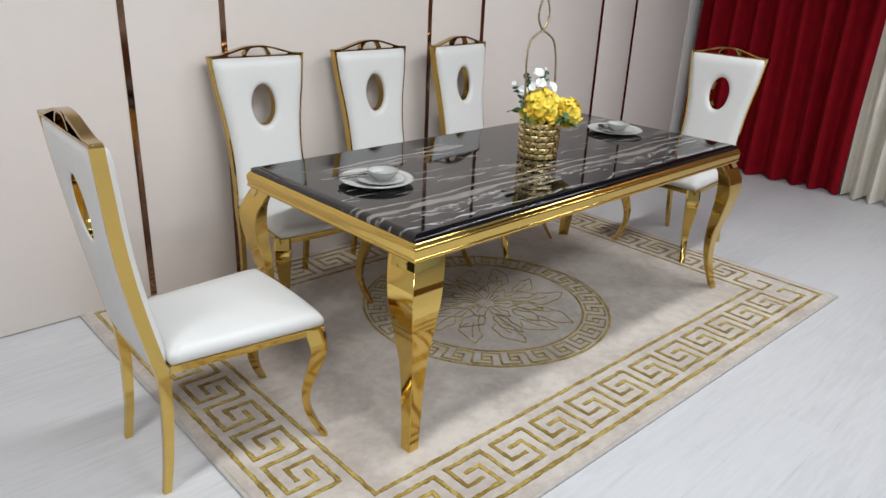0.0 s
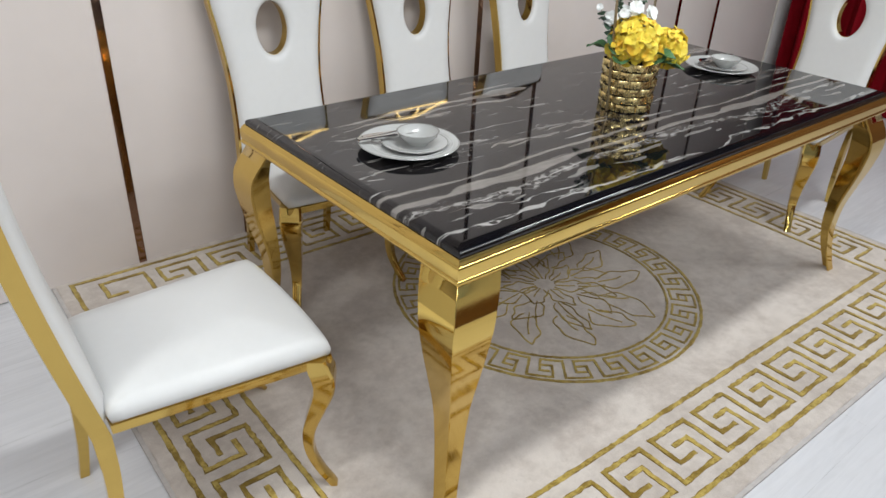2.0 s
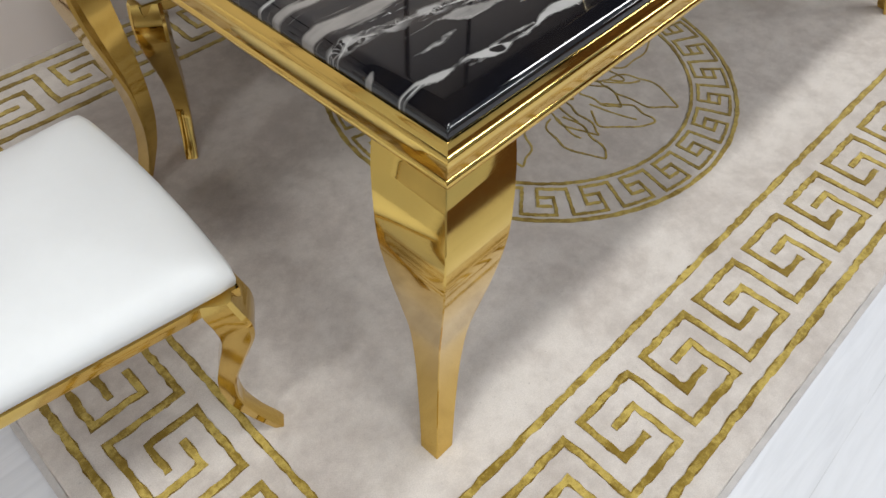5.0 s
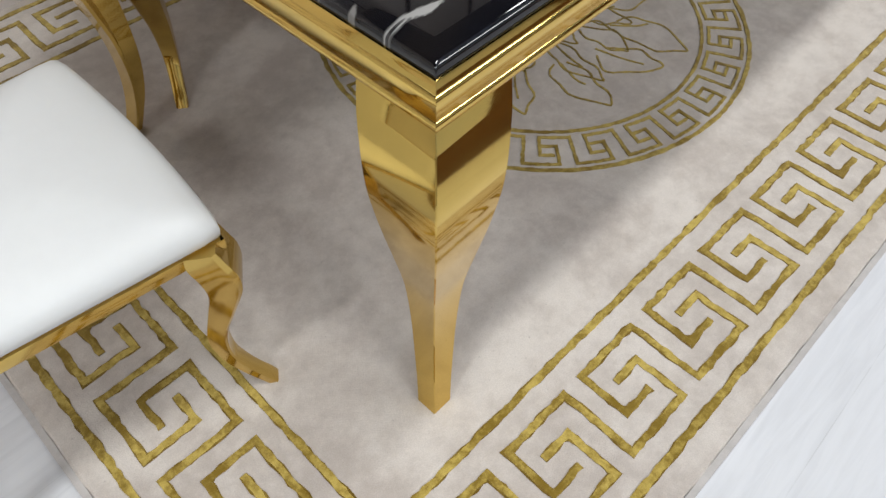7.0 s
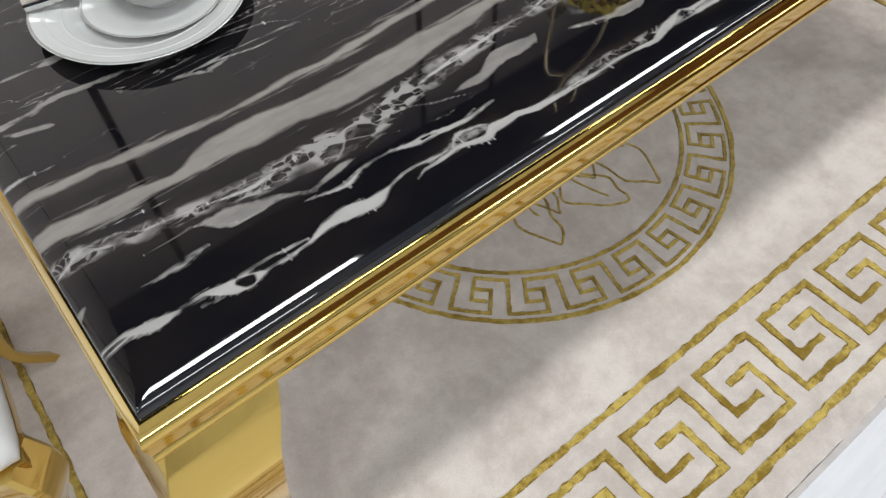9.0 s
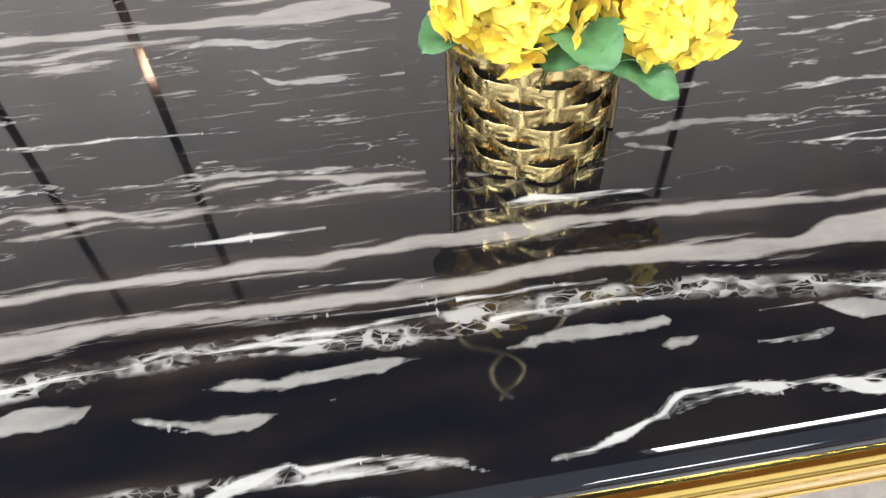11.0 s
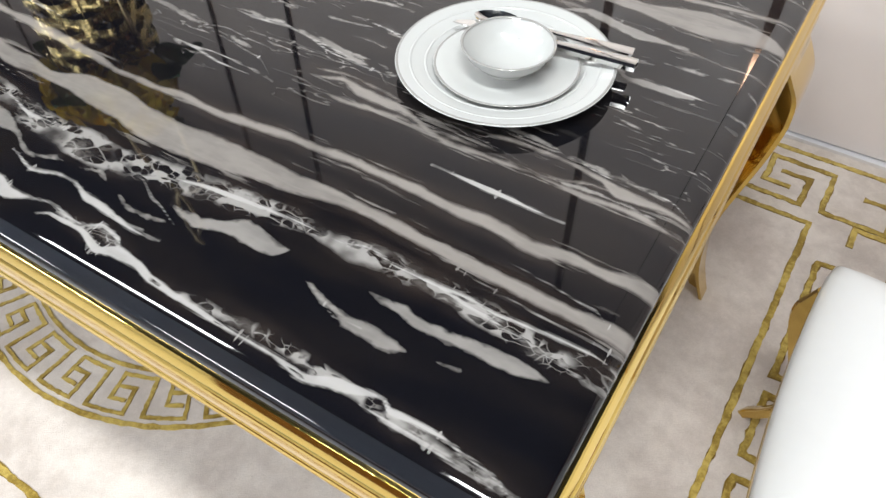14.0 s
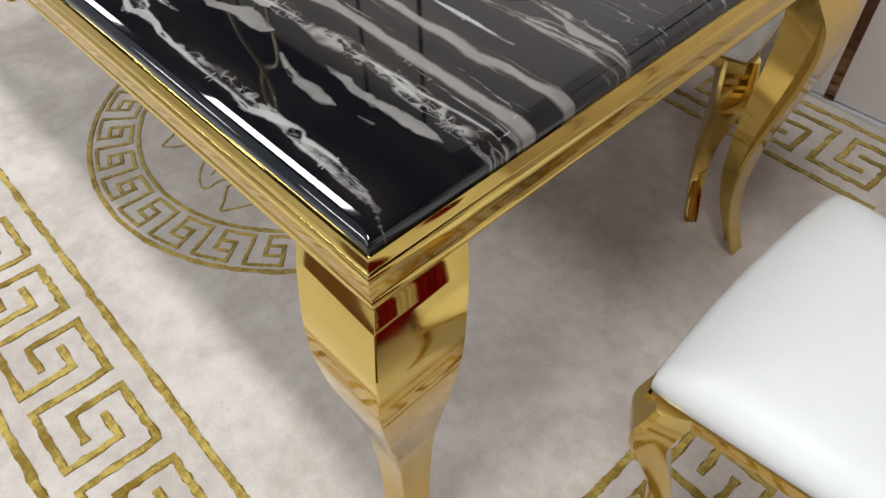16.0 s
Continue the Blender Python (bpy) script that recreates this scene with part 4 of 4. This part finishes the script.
def dining_chair(m):
    ch = thing("dining_chair", "white leatherette dining chair with oval opening and polished gold frame", "chair", m, "chairs round the table")
    # seat cushion
    outline = []
    corners = [(-0.235, -0.262), (0.235, -0.262), (0.195, 0.222), (-0.195, 0.222)]
    pts = dense(corners, 0.03, True)
    for x, y in pts:
        bow = 0.012 * (1 - (x / 0.235) ** 2) if y < -0.25 else 0.0
        outline.append((x, y - bow))
    def inset(k, z):
        return [(x * (1 - k / 0.24), (y + 0.02) * (1 - k / 0.25) - 0.02, z) for x, y in outline]
    bm = bmesh.new()
    rows = [(0.010, SEAT - 0.018), (0.002, SEAT - 0.012), (0.0, SEAT + 0.002), (0.004, SEAT + 0.014), (0.014, SEAT + 0.024), (0.032, SEAT + 0.033), (0.07, SEAT + 0.042), (0.12, SEAT + 0.049), (0.18, SEAT + 0.053), (0.225, SEAT + 0.0545)]
    skin(bm, [inset(k, z) for k, z in rows])
    bmesh.ops.smooth_vert(bm, verts=[v for v in bm.verts if v.co.z > SEAT - 0.014], factor=0.5, use_axis_x=True, use_axis_y=True, use_axis_z=True)
    part("seat", bm, LEATHER, ch, "padded white leatherette seat", angle=70)
    bm = bmesh.new()
    rows = [(0.012, SEAT - 0.040), (0.006, SEAT - 0.042), (0.004, SEAT - 0.036), (0.004, SEAT - 0.019), (0.010, SEAT - 0.0175), (0.06, SEAT - 0.0175)]
    skin(bm, [inset(k, z) for k, z in rows], caps=False)
    part("seat_frame", bm, CHAIR_GOLD, ch, "gold seat rail", angle=50)
    # front legs
    prof = [(RUG_TOP, 0.022, 0.016, 0.028), (0.026, 0.014, 0.017, 0.029), (0.07, -0.012, 0.018, 0.030), (0.13, -0.034, 0.021, 0.034), (0.20, -0.034, 0.030, 0.043), (0.27, -0.012, 0.040, 0.054), (0.33, 0.008, 0.048, 0.064), (0.370, 0.008, 0.052, 0.070), (0.398, 0.000, 0.051, 0.071), (0.4265, -0.007, 0.046, 0.068)]
    for side in (-1, 1):
        bm = bmesh.new()
        out = Vector((side * 0.55, -0.83, 0)).normalized()
        across = Vector((-out.y, out.x, 0))
        c0 = Vector((side * 0.212, -0.238, 0))
        rings = []
        for z, e, d, w in spline(prof, 5):
            c = c0 + out * e + Vector((0, 0, z))
            rings.append([c + out * (a * d / 2) + across * (b * w / 2) for a, b in ((1, -0.82), (1, 0.82), (0.75, 1), (-1, 1), (-1, -1), (0.75, -1))])
        skin(bm, rings)
        part("front_leg", bm, CHAIR_GOLD, ch, angle=40)
    # rear legs run up into the back's side frames
    for side in (-1, 1):
        bm = bmesh.new()
        rings = []
        low = [(0.0005, 0.262, 0.180, 0.022, 0.020), (0.12, 0.246, 0.181, 0.026, 0.022), (0.28, 0.236, 0.186, 0.032, 0.022), (0.40, 0.238, 0.192, 0.036, 0.020)]
        rows = [tuple(q) for q in spline(low, 4)][:-1]
        for k in range(17):
            z = 0.40 + 0.685 * k / 16
            dy, hw = back_line(z)
            rows.append((z, dy, hw, 0.036, 0.012 + 0.008 * (1 - k / 16)))
        for z, dy, hw, d, w in rows:
            xo = side * hw
            xi = side * (hw - w)
            rings.append([(xo, dy - d / 2, z), (xo, dy + d / 2, z), (xi, dy + d / 2, z), (xi, dy - d / 2, z)])
        skin(bm, rings)
        part("rear_leg", bm, CHAIR_GOLD, ch, "gold rear leg and back stile in one", angle=35)
    # rails of the back
    zt = 1.085
    dy, hw = back_line(zt)
    bm = boxed(-hw, dy - 0.018, zt - 0.008, hw, dy + 0.018, zt, bevel=0.0008)
    top_rail = part("top_rail", bm, CREST, ch, "polished gold top rail with a dark reflection in its colour", smooth=False)
    dyb, hwb = back_line(0.405)
    part("lower_rail", boxed(-hwb + 0.01, dyb - 0.014, 0.398, hwb - 0.01, dyb + 0.014, 0.415, bevel=0.001), CHAIR_GOLD, ch, smooth=False)
    # crossing ribbons above the top rail
    for side in (-1, 1):
        line = spline([(-hw, 0.0), (-hw * 0.78, 0.003), (-hw * 0.5, 0.020), (-hw * 0.2, 0.037), (0.02, 0.038), (0.046, 0.026), (0.062, 0.002)], 6)
        bm = bmesh.new()
        rings = []
        for i, p in enumerate(line):
            a, b = line[max(0, i - 1)], line[min(len(line) - 1, i + 1)]
            t = (b - a) / np.linalg.norm(b - a)
            nx, nz = -t[1] * 0.0042, t[0] * 0.0042
            depth = 0.017 - (0.0015 if side > 0 else 0)
            rings.append([(side * (p[0] + nx * s), dy + depth * q, zt + p[1] + nz * s) for s, q in ((1, -1), (1, 1), (-1, 1), (-1, -1))])
        skin(bm, rings)
        part("crest_ribbon", bm, CREST, top_rail, "curved gold crest ribbon", angle=50)
    # padded back with an oval opening
    zc, ax, az = 0.868, 0.060, 0.094
    z0, z1 = 0.412, zt - 0.0045

    def edge_point(ang):
        lo, hi = 0.0, 1.0
        dx, dz = math.cos(ang), math.sin(ang)
        for _ in range(28):
            mid = (lo + hi) / 2
            x, z = dx * mid, zc + dz * mid
            inside = z0 < z < z1 and abs(x) < back_line(min(max(z, z0), z1))[1] - 0.0065
            lo, hi = (mid, hi) if inside else (lo, mid)
        return dx * lo, zc + dz * lo

    angs = [k * 2 * math.pi / 96 for k in range(96)]
    fronts, backs = [], []
    steps = [0.0, 0.012, 0.035, 0.07, 0.12, 0.19, 0.28, 0.40, 0.54, 0.67, 0.78, 0.86, 0.92, 0.96, 0.985, 1.0]

    def swell(d, reach):
        """Rise of padding at a distance from its hem."""
        q = min(1.0, max(0.0, d / reach))
        return (1 - (1 - q) ** 2.6) ** 0.6

    for face, bulge in ((-1, 0.032), (1, 0.012)):
        rings = []
        for s in steps:
            row = []
            for a in angs:
                ex, ez = edge_point(a)
                den = math.hypot(math.cos(a) / ax, math.sin(a) / az)
                ix, iz = math.cos(a) / den, zc + math.sin(a) / den
                x, z = ix + (ex - ix) * s, iz + (ez - iz) * s
                puff = 0.55 + 0.45 * swell(math.hypot(x - ix, z - iz), 0.035)
                rim = swell(back_line(z)[1] - 0.0065 - abs(x), 0.055) * swell(z - z0, 0.08) * swell(z1 - z, 0.055)
                depth = 0.011 + bulge * puff * rim
                row.append((x, back_line(z)[0] + face * depth, z))
            rings.append(row)
        (fronts if face < 0 else backs).extend(rings)
    bm = bmesh.new()
    skin(bm, fronts[::-1] + backs, loop=True)
    backrest = part("backrest", bm, LEATHER, ch, "padded white leatherette back with oval hole", angle=70)
    bm = bmesh.new()
    oval = [(math.cos(a) * (ax + 0.0005), zc + math.sin(a) * (az + 0.0005)) for a in angs]
    skin(bm, [[(x * k, back_line(z)[0] + o, zc + (z - zc) * k) for x, z in oval] for k, o in ((1.0, -0.022), (0.972, -0.022), (0.972, 0.016), (1.0, 0.016))], loop=True)
    part("oval_lining", bm, CHAIR_GOLD, backrest, "gold lining of the oval opening", angle=40)
    return ch


chair = dining_chair(pose(-0.412, 0.480, 0, 0, 0, 87))
for m in (pose(0.366, 1.207, 0, 0, 0, -3.2), pose(1.04, 1.215, 0), pose(1.700, 1.197, 0, 0, 0, 6.0), pose(2.495, 0.49, 0, 0, 0, -90)):
    copy_thing(chair, m)

# ---- table settings ----
TOP = 0.7601
PLATE = [(0.0005, 0.0), (0.074, 0.0), (0.078, 0.002), (0.080, 0.005), (0.094, 0.009), (0.115, 0.0135), (0.134, 0.0185), (0.1355, 0.0195), (0.134, 0.0208), (0.115, 0.0165), (0.096, 0.0125), (0.088, 0.0085), (0.080, 0.0068), (0.0005, 0.0062)]
SIDE = [(a, b * 0.68) for a, b in [(0.0005, 0.0), (0.050, 0.0), (0.054, 0.003), (0.074, 0.009), (0.089, 0.0145), (0.090, 0.0158), (0.088, 0.0165), (0.072, 0.0115), (0.058, 0.0065), (0.052, 0.0045), (0.0005, 0.004)]]
BOWL = [(a, b * 0.74) for a, b in [(0.0005, 0.004), (0.022, 0.004), (0.023, 0.0), (0.026, 0.0), (0.027, 0.006), (0.040, 0.018), (0.051, 0.034), (0.056, 0.048), (0.0572, 0.050), (0.0555, 0.0505), (0.049, 0.036), (0.038, 0.021), (0.024, 0.010), (0.0005, 0.0085)]]


def crockery(name, profile, label, category, m, lip):
    ob = thing(name, label, category, m, "table settings")
    part("body", lathe(bmesh.new(), profile, 72), CHINA, ob, angle=45)
    r, z = lip
    bm = bmesh.new()
    lathe(bm, [(r - 0.0028, z - 0.0006), (r - 0.0018, z + 0.0003), (r, z + 0.0006), (r + 0.0008, z - 0.0002), (r - 0.001, z - 0.0012)], 72, True)
    part("rim_line", bm, RIM, ob, "fine grey rim line", angle=60)
    if name == "dinner_plate":
        for r, z in ((0.117, 0.0171), (0.098, 0.0131)):
            part("raised_ring", lathe(bmesh.new(), [(r - 0.0022, z - 0.0012), (r - 0.001, z + 0.0004), (r + 0.001, z + 0.0008), (r + 0.0022, z - 0.0002)], 72, True), CHINA, ob, angle=60)
    return ob


def spoon(m):
    ob = thing("spoon", "polished steel table spoon resting on a plate", "spoon", m, "table settings")
    bm = bmesh.new()
    line = spline([(-0.105, 0.0, 0.0072, 0.0024), (-0.10, 0.0, 0.0080, 0.0030), (-0.06, 0.001, 0.0072, 0.003), (-0.01, 0.002, 0.0045, 0.003), (0.03, 0.003, 0.0032, 0.003), (0.046, 0.003, 0.0040, 0.0022)], 5)
    skin(bm, [[(x, s * w, z + u * t / 2) for s, u in ((-1, -0.6), (-0.7, -1), (0.7, -1), (1, -0.6), (1, 0.6), (0.7, 1), (-0.7, 1), (-1, 0.6))] for x, z, w, t in line])
    part("handle", bm, SILVER, ob, angle=50)
    bm = bmesh.new()
    rows = []
    for k in range(9):
        q = k / 8
        ring = []
        for n in range(28):
            a = n * 2 * math.pi / 28
            ring.append((0.073 + 0.030 * q * math.cos(a), 0.0185 * q * math.sin(a) * (1 - 0.12 * math.cos(a)), 0.004 - 0.0075 * (1 - q * q)))
        rows.append(ring if k else [(0.073 + 0.001 * math.cos(n * 2 * math.pi / 28), 0.001 * math.sin(n * 2 * math.pi / 28), -0.0035) for n in range(28)])
    skin(bm, rows, caps=False)
    bmesh.ops.solidify(bm, geom=bm.faces[:], thickness=0.0012)
    part("spoon_bowl", bm, SILVER, ob, angle=60)
    return ob


def knife(m):
    ob = thing("knife", "polished steel table knife resting on a plate", "knife", m, "table settings")
    bm = bmesh.new()
    line = spline([(-0.110, 0.0102, 0.0046), (-0.107, 0.0106, 0.0050), (-0.04, 0.0092, 0.0046), (0.0, 0.0065, 0.0036)], 5)
    skin(bm, [[(x, s * w, u * t) for s, u in ((-1, -0.6), (-0.6, -1), (0.6, -1), (1, -0.6), (1, 0.6), (0.6, 1), (-0.6, 1), (-1, 0.6))] for x, w, t in line])
    part("handle", bm, SILVER, ob, angle=50)
    bm = bmesh.new()
    line = spline([(0.0, -0.006, 0.006), (0.03, -0.008, 0.009), (0.09, -0.008, 0.010), (0.115, -0.001, 0.009), (0.125, 0.007, 0.008)], 5)
    skin(bm, [[(x, a, 0.0005), (x, b, 0.001), (x, b, -0.001), (x, a, -0.0005)] for x, a, b in line])
    part("blade", bm, SILVER, ob, angle=30)
    return ob


def place_setting(x, y, bowl_x, spoon_at, knife_at):
    base = pose(x, y, TOP)
    crockery("dinner_plate", PLATE, "round white china dinner plate on the marble table", "plate", base, (0.134, 0.0203))
    crockery("side_plate", SIDE, "small white china plate stacked on a dinner plate", "plate", base @ pose(bowl_x * 0.7, -0.006, 0.0072), (0.089, 0.0110))
    crockery("bowl", BOWL, "small white china bowl standing on a plate", "bowl", base @ pose(bowl_x, -0.010, 0.0104), (0.0565, 0.0371))
    spoon(base @ pose(spoon_at[0], spoon_at[1], 0.0262, 0, 0, spoon_at[2]))
    knife(base @ pose(knife_at[0], knife_at[1], 0.0275, 0, 0, knife_at[2]))


place_setting(0.254, 0.506, 0.022, (0.008, 0.060, -11), (-0.012, 0.040, -9))
place_setting(1.767, 0.507, 0.008, (0.030, 0.064, 188), (0.035, 0.042, 185))

# ---- flower basket ----
BX, BY = 1.06, 0.42
basket = thing("flower_basket", "woven gold metal strip basket with tall looped handle", "basket", pose(BX, BY, TOP))


LOBES = 7


def band_mesh(phase):
    """One woven strip that passes in front of every second upright."""
    bm = bmesh.new()
    rings = []
    n = 240
    for i in range(n):
        a = 2 * math.pi * i / n
        w = math.sin(LOBES * a + phase)
        r = 0.0842 + 0.0046 * w
        z = 0.0008 * w
        ring = []
        for o, h in ((-0.0006, -0.0104), (0.0001, -0.0109), (0.0006, -0.0105), (0.0007, 0.0), (0.0006, 0.0105), (0.0001, 0.0109), (-0.0006, 0.0104)):
            ring.append((math.cos(a) * (r + o), math.sin(a) * (r + o), z + h))
        rings.append(ring)
    skin(bm, rings, loop=True)
    return mesh_of(bm, "woven_band", GOLD_DARK, angle=50)


bands = [band_mesh(0.0), band_mesh(math.pi)]
for k in range(6):
    ob = part("woven_band", bands[k % 2], None, basket)
    s = 0.965 + 0.008 * k
    ob.matrix_basis = pose(0, 0, 0.0135 + 0.0258 * k) @ Matrix.Diagonal((s, s, 1, 1))
for k in range(2 * LOBES):
    a = (k + 0.5) * math.pi / LOBES
    stake = boxed(0.0790, -0.0012, 0.002, 0.0802, 0.0012, 0.154, bevel=0.0004)
    ob = part("stake", stake, GOLD_DARK, basket)
    ob.matrix_basis = pose(0, 0, 0, 0, 0, math.degrees(a))
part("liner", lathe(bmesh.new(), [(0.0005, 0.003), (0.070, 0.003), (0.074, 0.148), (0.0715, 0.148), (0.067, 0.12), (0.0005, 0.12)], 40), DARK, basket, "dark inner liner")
for side in (-1, 1):
    line = spline([(side * 0.094, 0, 0.002), (side * 0.094, 0, 0.15), (side * 0.095, 0, 0.33), (side * 0.092, 0, 0.42), (side * 0.075, 0, 0.485), (side * 0.035, 0, 0.515), (side * -0.002, side * 0.004, 0.535), (side * -0.028, side * 0.004, 0.585), (side * -0.022, 0, 0.64), (side * 0.002, side * -0.004, 0.68), (side * 0.012, 0, 0.70)], 8)
    line = [(p[0], p[1] - 0.006 + 0.036 * min(1.0, p[2] / 0.5), p[2] * 0.97) for p in line]
    bm = bmesh.new()
    tube(bm, [tuple(p) for p in line], 0.0042, 10)
    part("handle", bm, BRONZE, basket, "tall looped gold wire handle", angle=60)

rf = random.Random(21)


def petal_faces(bm, m, size):
    """One round, slightly ruffled petal as a small bent sheet."""
    rows = []
    ruffle, curl = rf.uniform(0, 6.28), rf.uniform(0.12, 0.34)
    for i in range(7):
        f = i / 6
        w = size * (0.12 * (1 - f) + 0.56 * math.sqrt(max(0.0, 1 - ((f - 0.56) / 0.47) ** 2)))
        z = size * (curl * f * f - 0.30 * f ** 5)
        rows.append([m @ Vector((s * w, size * (f - 0.12 * s * s * f), z + s * s * size * 0.10 + size * 0.05 * f * math.sin(4.2 * s + ruffle))) for s in (-1, -0.55, 0, 0.55, 1)])
    vs = [[bm.verts.new(p) for p in row] for row in rows]
    for a, b in zip(vs, vs[1:]):
        for k in range(4):
            bm.faces.new((a[k], a[k + 1], b[k + 1], b[k]))


def blossom(bm, centre, normal, size, petals):
    q = Vector(normal).to_track_quat("Z", "Y").to_matrix().to_4x4()
    turn = rf.uniform(0, 360)
    for k in range(petals):
        petal_faces(bm, Matrix.Translation(centre) @ q @ pose(0, 0, 0, rf.uniform(0, 32), 0, turn + 360 * k / petals) @ pose(0, size * 0.08, 0), size)


def cluster(x, y, z, r, count):
    ob = thing("yellow_hydrangea", "round head of yellow silk hydrangea petals in a basket", "flower", pose(BX + x, BY + y, TOP + z), "flowers in the basket")
    bm = bmesh.new()
    for k in range(count):
        f = (k + 0.5) / count
        zc = 1 - 1.75 * f
        a = k * 2.39996
        s = math.sqrt(max(0, 1 - zc * zc))
        n = Vector((s * math.cos(a), s * math.sin(a), zc))
        blossom(bm, n * r * rf.uniform(0.80, 1.10) * (1 + 0.22 * noise.noise(n * 1.7 + Vector((x * 40, y * 40, z * 40)))), n + Vector((rf.uniform(-0.45, 0.45), rf.uniform(-0.45, 0.45), rf.uniform(-0.45, 0.45))), 0.0185 * rf.uniform(0.72, 1.3), rf.choice((4, 4, 5)))
    part("petals", bm, YELLOW, ob, angle=80)
    bm = bmesh.new()
    bmesh.ops.create_icosphere(bm, subdivisions=3, radius=r * 0.72)
    for v in bm.verts:
        v.co *= 1 + 0.12 * noise.noise(v.co * 60)
    part("heart", bm, YELLOW, ob)
    bm = bmesh.new()
    tube(bm, [(0, 0, -r * 0.5), (-x * 0.3, -y * 0.3, -z * 0.5 + 0.03), (-x * 0.7, -y * 0.7, -z + 0.125)], 0.003, 6)
    part("stem", bm, STEM, ob)


cluster(-0.038, -0.030, 0.212, 0.069, 116)
cluster(0.104, -0.044, 0.178, 0.057, 100)


def leaf(x, y, z, yaw, tilt, size):
    ob = thing("leaf_spray", "broad green silk leaf among yellow flowers", "leaf", pose(BX + x, BY + y, TOP + z, 0, 0, yaw), "leaves in the basket")
    bm = bmesh.new()
    rows = []
    for i in range(15):
        f = i / 14
        w = size * 0.41 * math.sin(math.pi * min(1, 0.07 + 0.93 * f ** 0.92)) ** 0.62 * (1.0 if i % 2 else 0.95) + 0.0005
        bend = radians(tilt) * (1 - (0.9 if tilt > -20 else 0.2) * f)
        c, s = math.cos(bend), math.sin(bend)
        rows.append([(size * f * c, u * w, size * f * s * 0.7 + abs(u) * w * 0.3 + 0.004 * math.sin(9 * f + 3 * u)) for u in (-1, -0.5, 0, 0.5, 1)])
    skin(bm, rows, closed=False, caps=False)
    bmesh.ops.solidify(bm, geom=bm.faces[:], thickness=0.0006)
    part("blade", bm, LEAF, ob, angle=80)
    bm = bmesh.new()
    tube(bm, [(0.002, 0, -0.03), (0.01, 0, 0.0), (size * 0.3, 0, size * 0.2 * math.sin(radians(tilt)))], 0.0012, 5)
    part("stalk", bm, STEM, ob)


for args in ((-0.022, -0.088, 0.158, 22, 48, 0.105), (0.004, -0.055, 0.178, -75, 20, 0.085), (0.04, -0.06, 0.150, -25, 5, 0.075), (0.050, -0.078, 0.156, -45, -30, 0.078), (-0.03, 0.06, 0.170, 120, 35, 0.08), (0.06, 0.05, 0.165, 40, 30, 0.08), (-0.058, 0.010, 0.236, 212, -66, 0.100), (-0.070, -0.012, 0.165, 215, 4, 0.070), (0.080, -0.015, 0.146, 8, -14, 0.100)):
    leaf(*args)


def daisy(x, y, z, size=0.016):
    ob = thing("white_flower", "small white silk flower on a thin dark stem", "flower", pose(BX, BY, TOP), "flowers in the basket")
    n = Vector((x - 0.05, y - 0.10, 0.07))
    bm = bmesh.new()
    for ring, k in ((1.0, 8), (0.7, 6)):
        blossom(bm, Vector((x, y, z + (1 - ring) * 0.006)), n, size * ring, k)
    part("petals", bm, WHITE_PETAL, ob, angle=80)
    bm = bmesh.new()
    tube(bm, [tuple(p) for p in spline([(x * 0.2, y * 0.2, 0.125), (x * 0.55, y * 0.55, z * 0.72), (x, y, z)], 5)], 0.0012, 5)
    part("stem", bm, STEM, ob)
    bm = bmesh.new()
    for k in range(16):
        f = 0.50 + 0.03 * k
        p = Vector((x * f, y * f, z * (0.35 + 0.62 * f)))
        petal_faces(bm, Matrix.Translation(p) @ pose(0, 0, 0, rf.uniform(-30, 50), rf.uniform(-30, 30), k * 137), 0.021)
    part("foliage", bm, SAGE, ob, angle=80)


for args in ((0.0, 0.03, 0.345, 0.022), (-0.015, 0.005, 0.305, 0.024), (0.055, 0.0, 0.285, 0.025), (-0.075, 0.045, 0.275, 0.022), (-0.105, 0.07, 0.305, 0.011), (0.06, 0.045, 0.355, 0.008), (-0.06, 0.05, 0.36, 0.008), (0.02, 0.07, 0.28, 0.022), (0.025, -0.01, 0.262, 0.018), (-0.05, 0.02, 0.290, 0.016), (-0.03, 0.06, 0.32, 0.014)):
    daisy(*args)
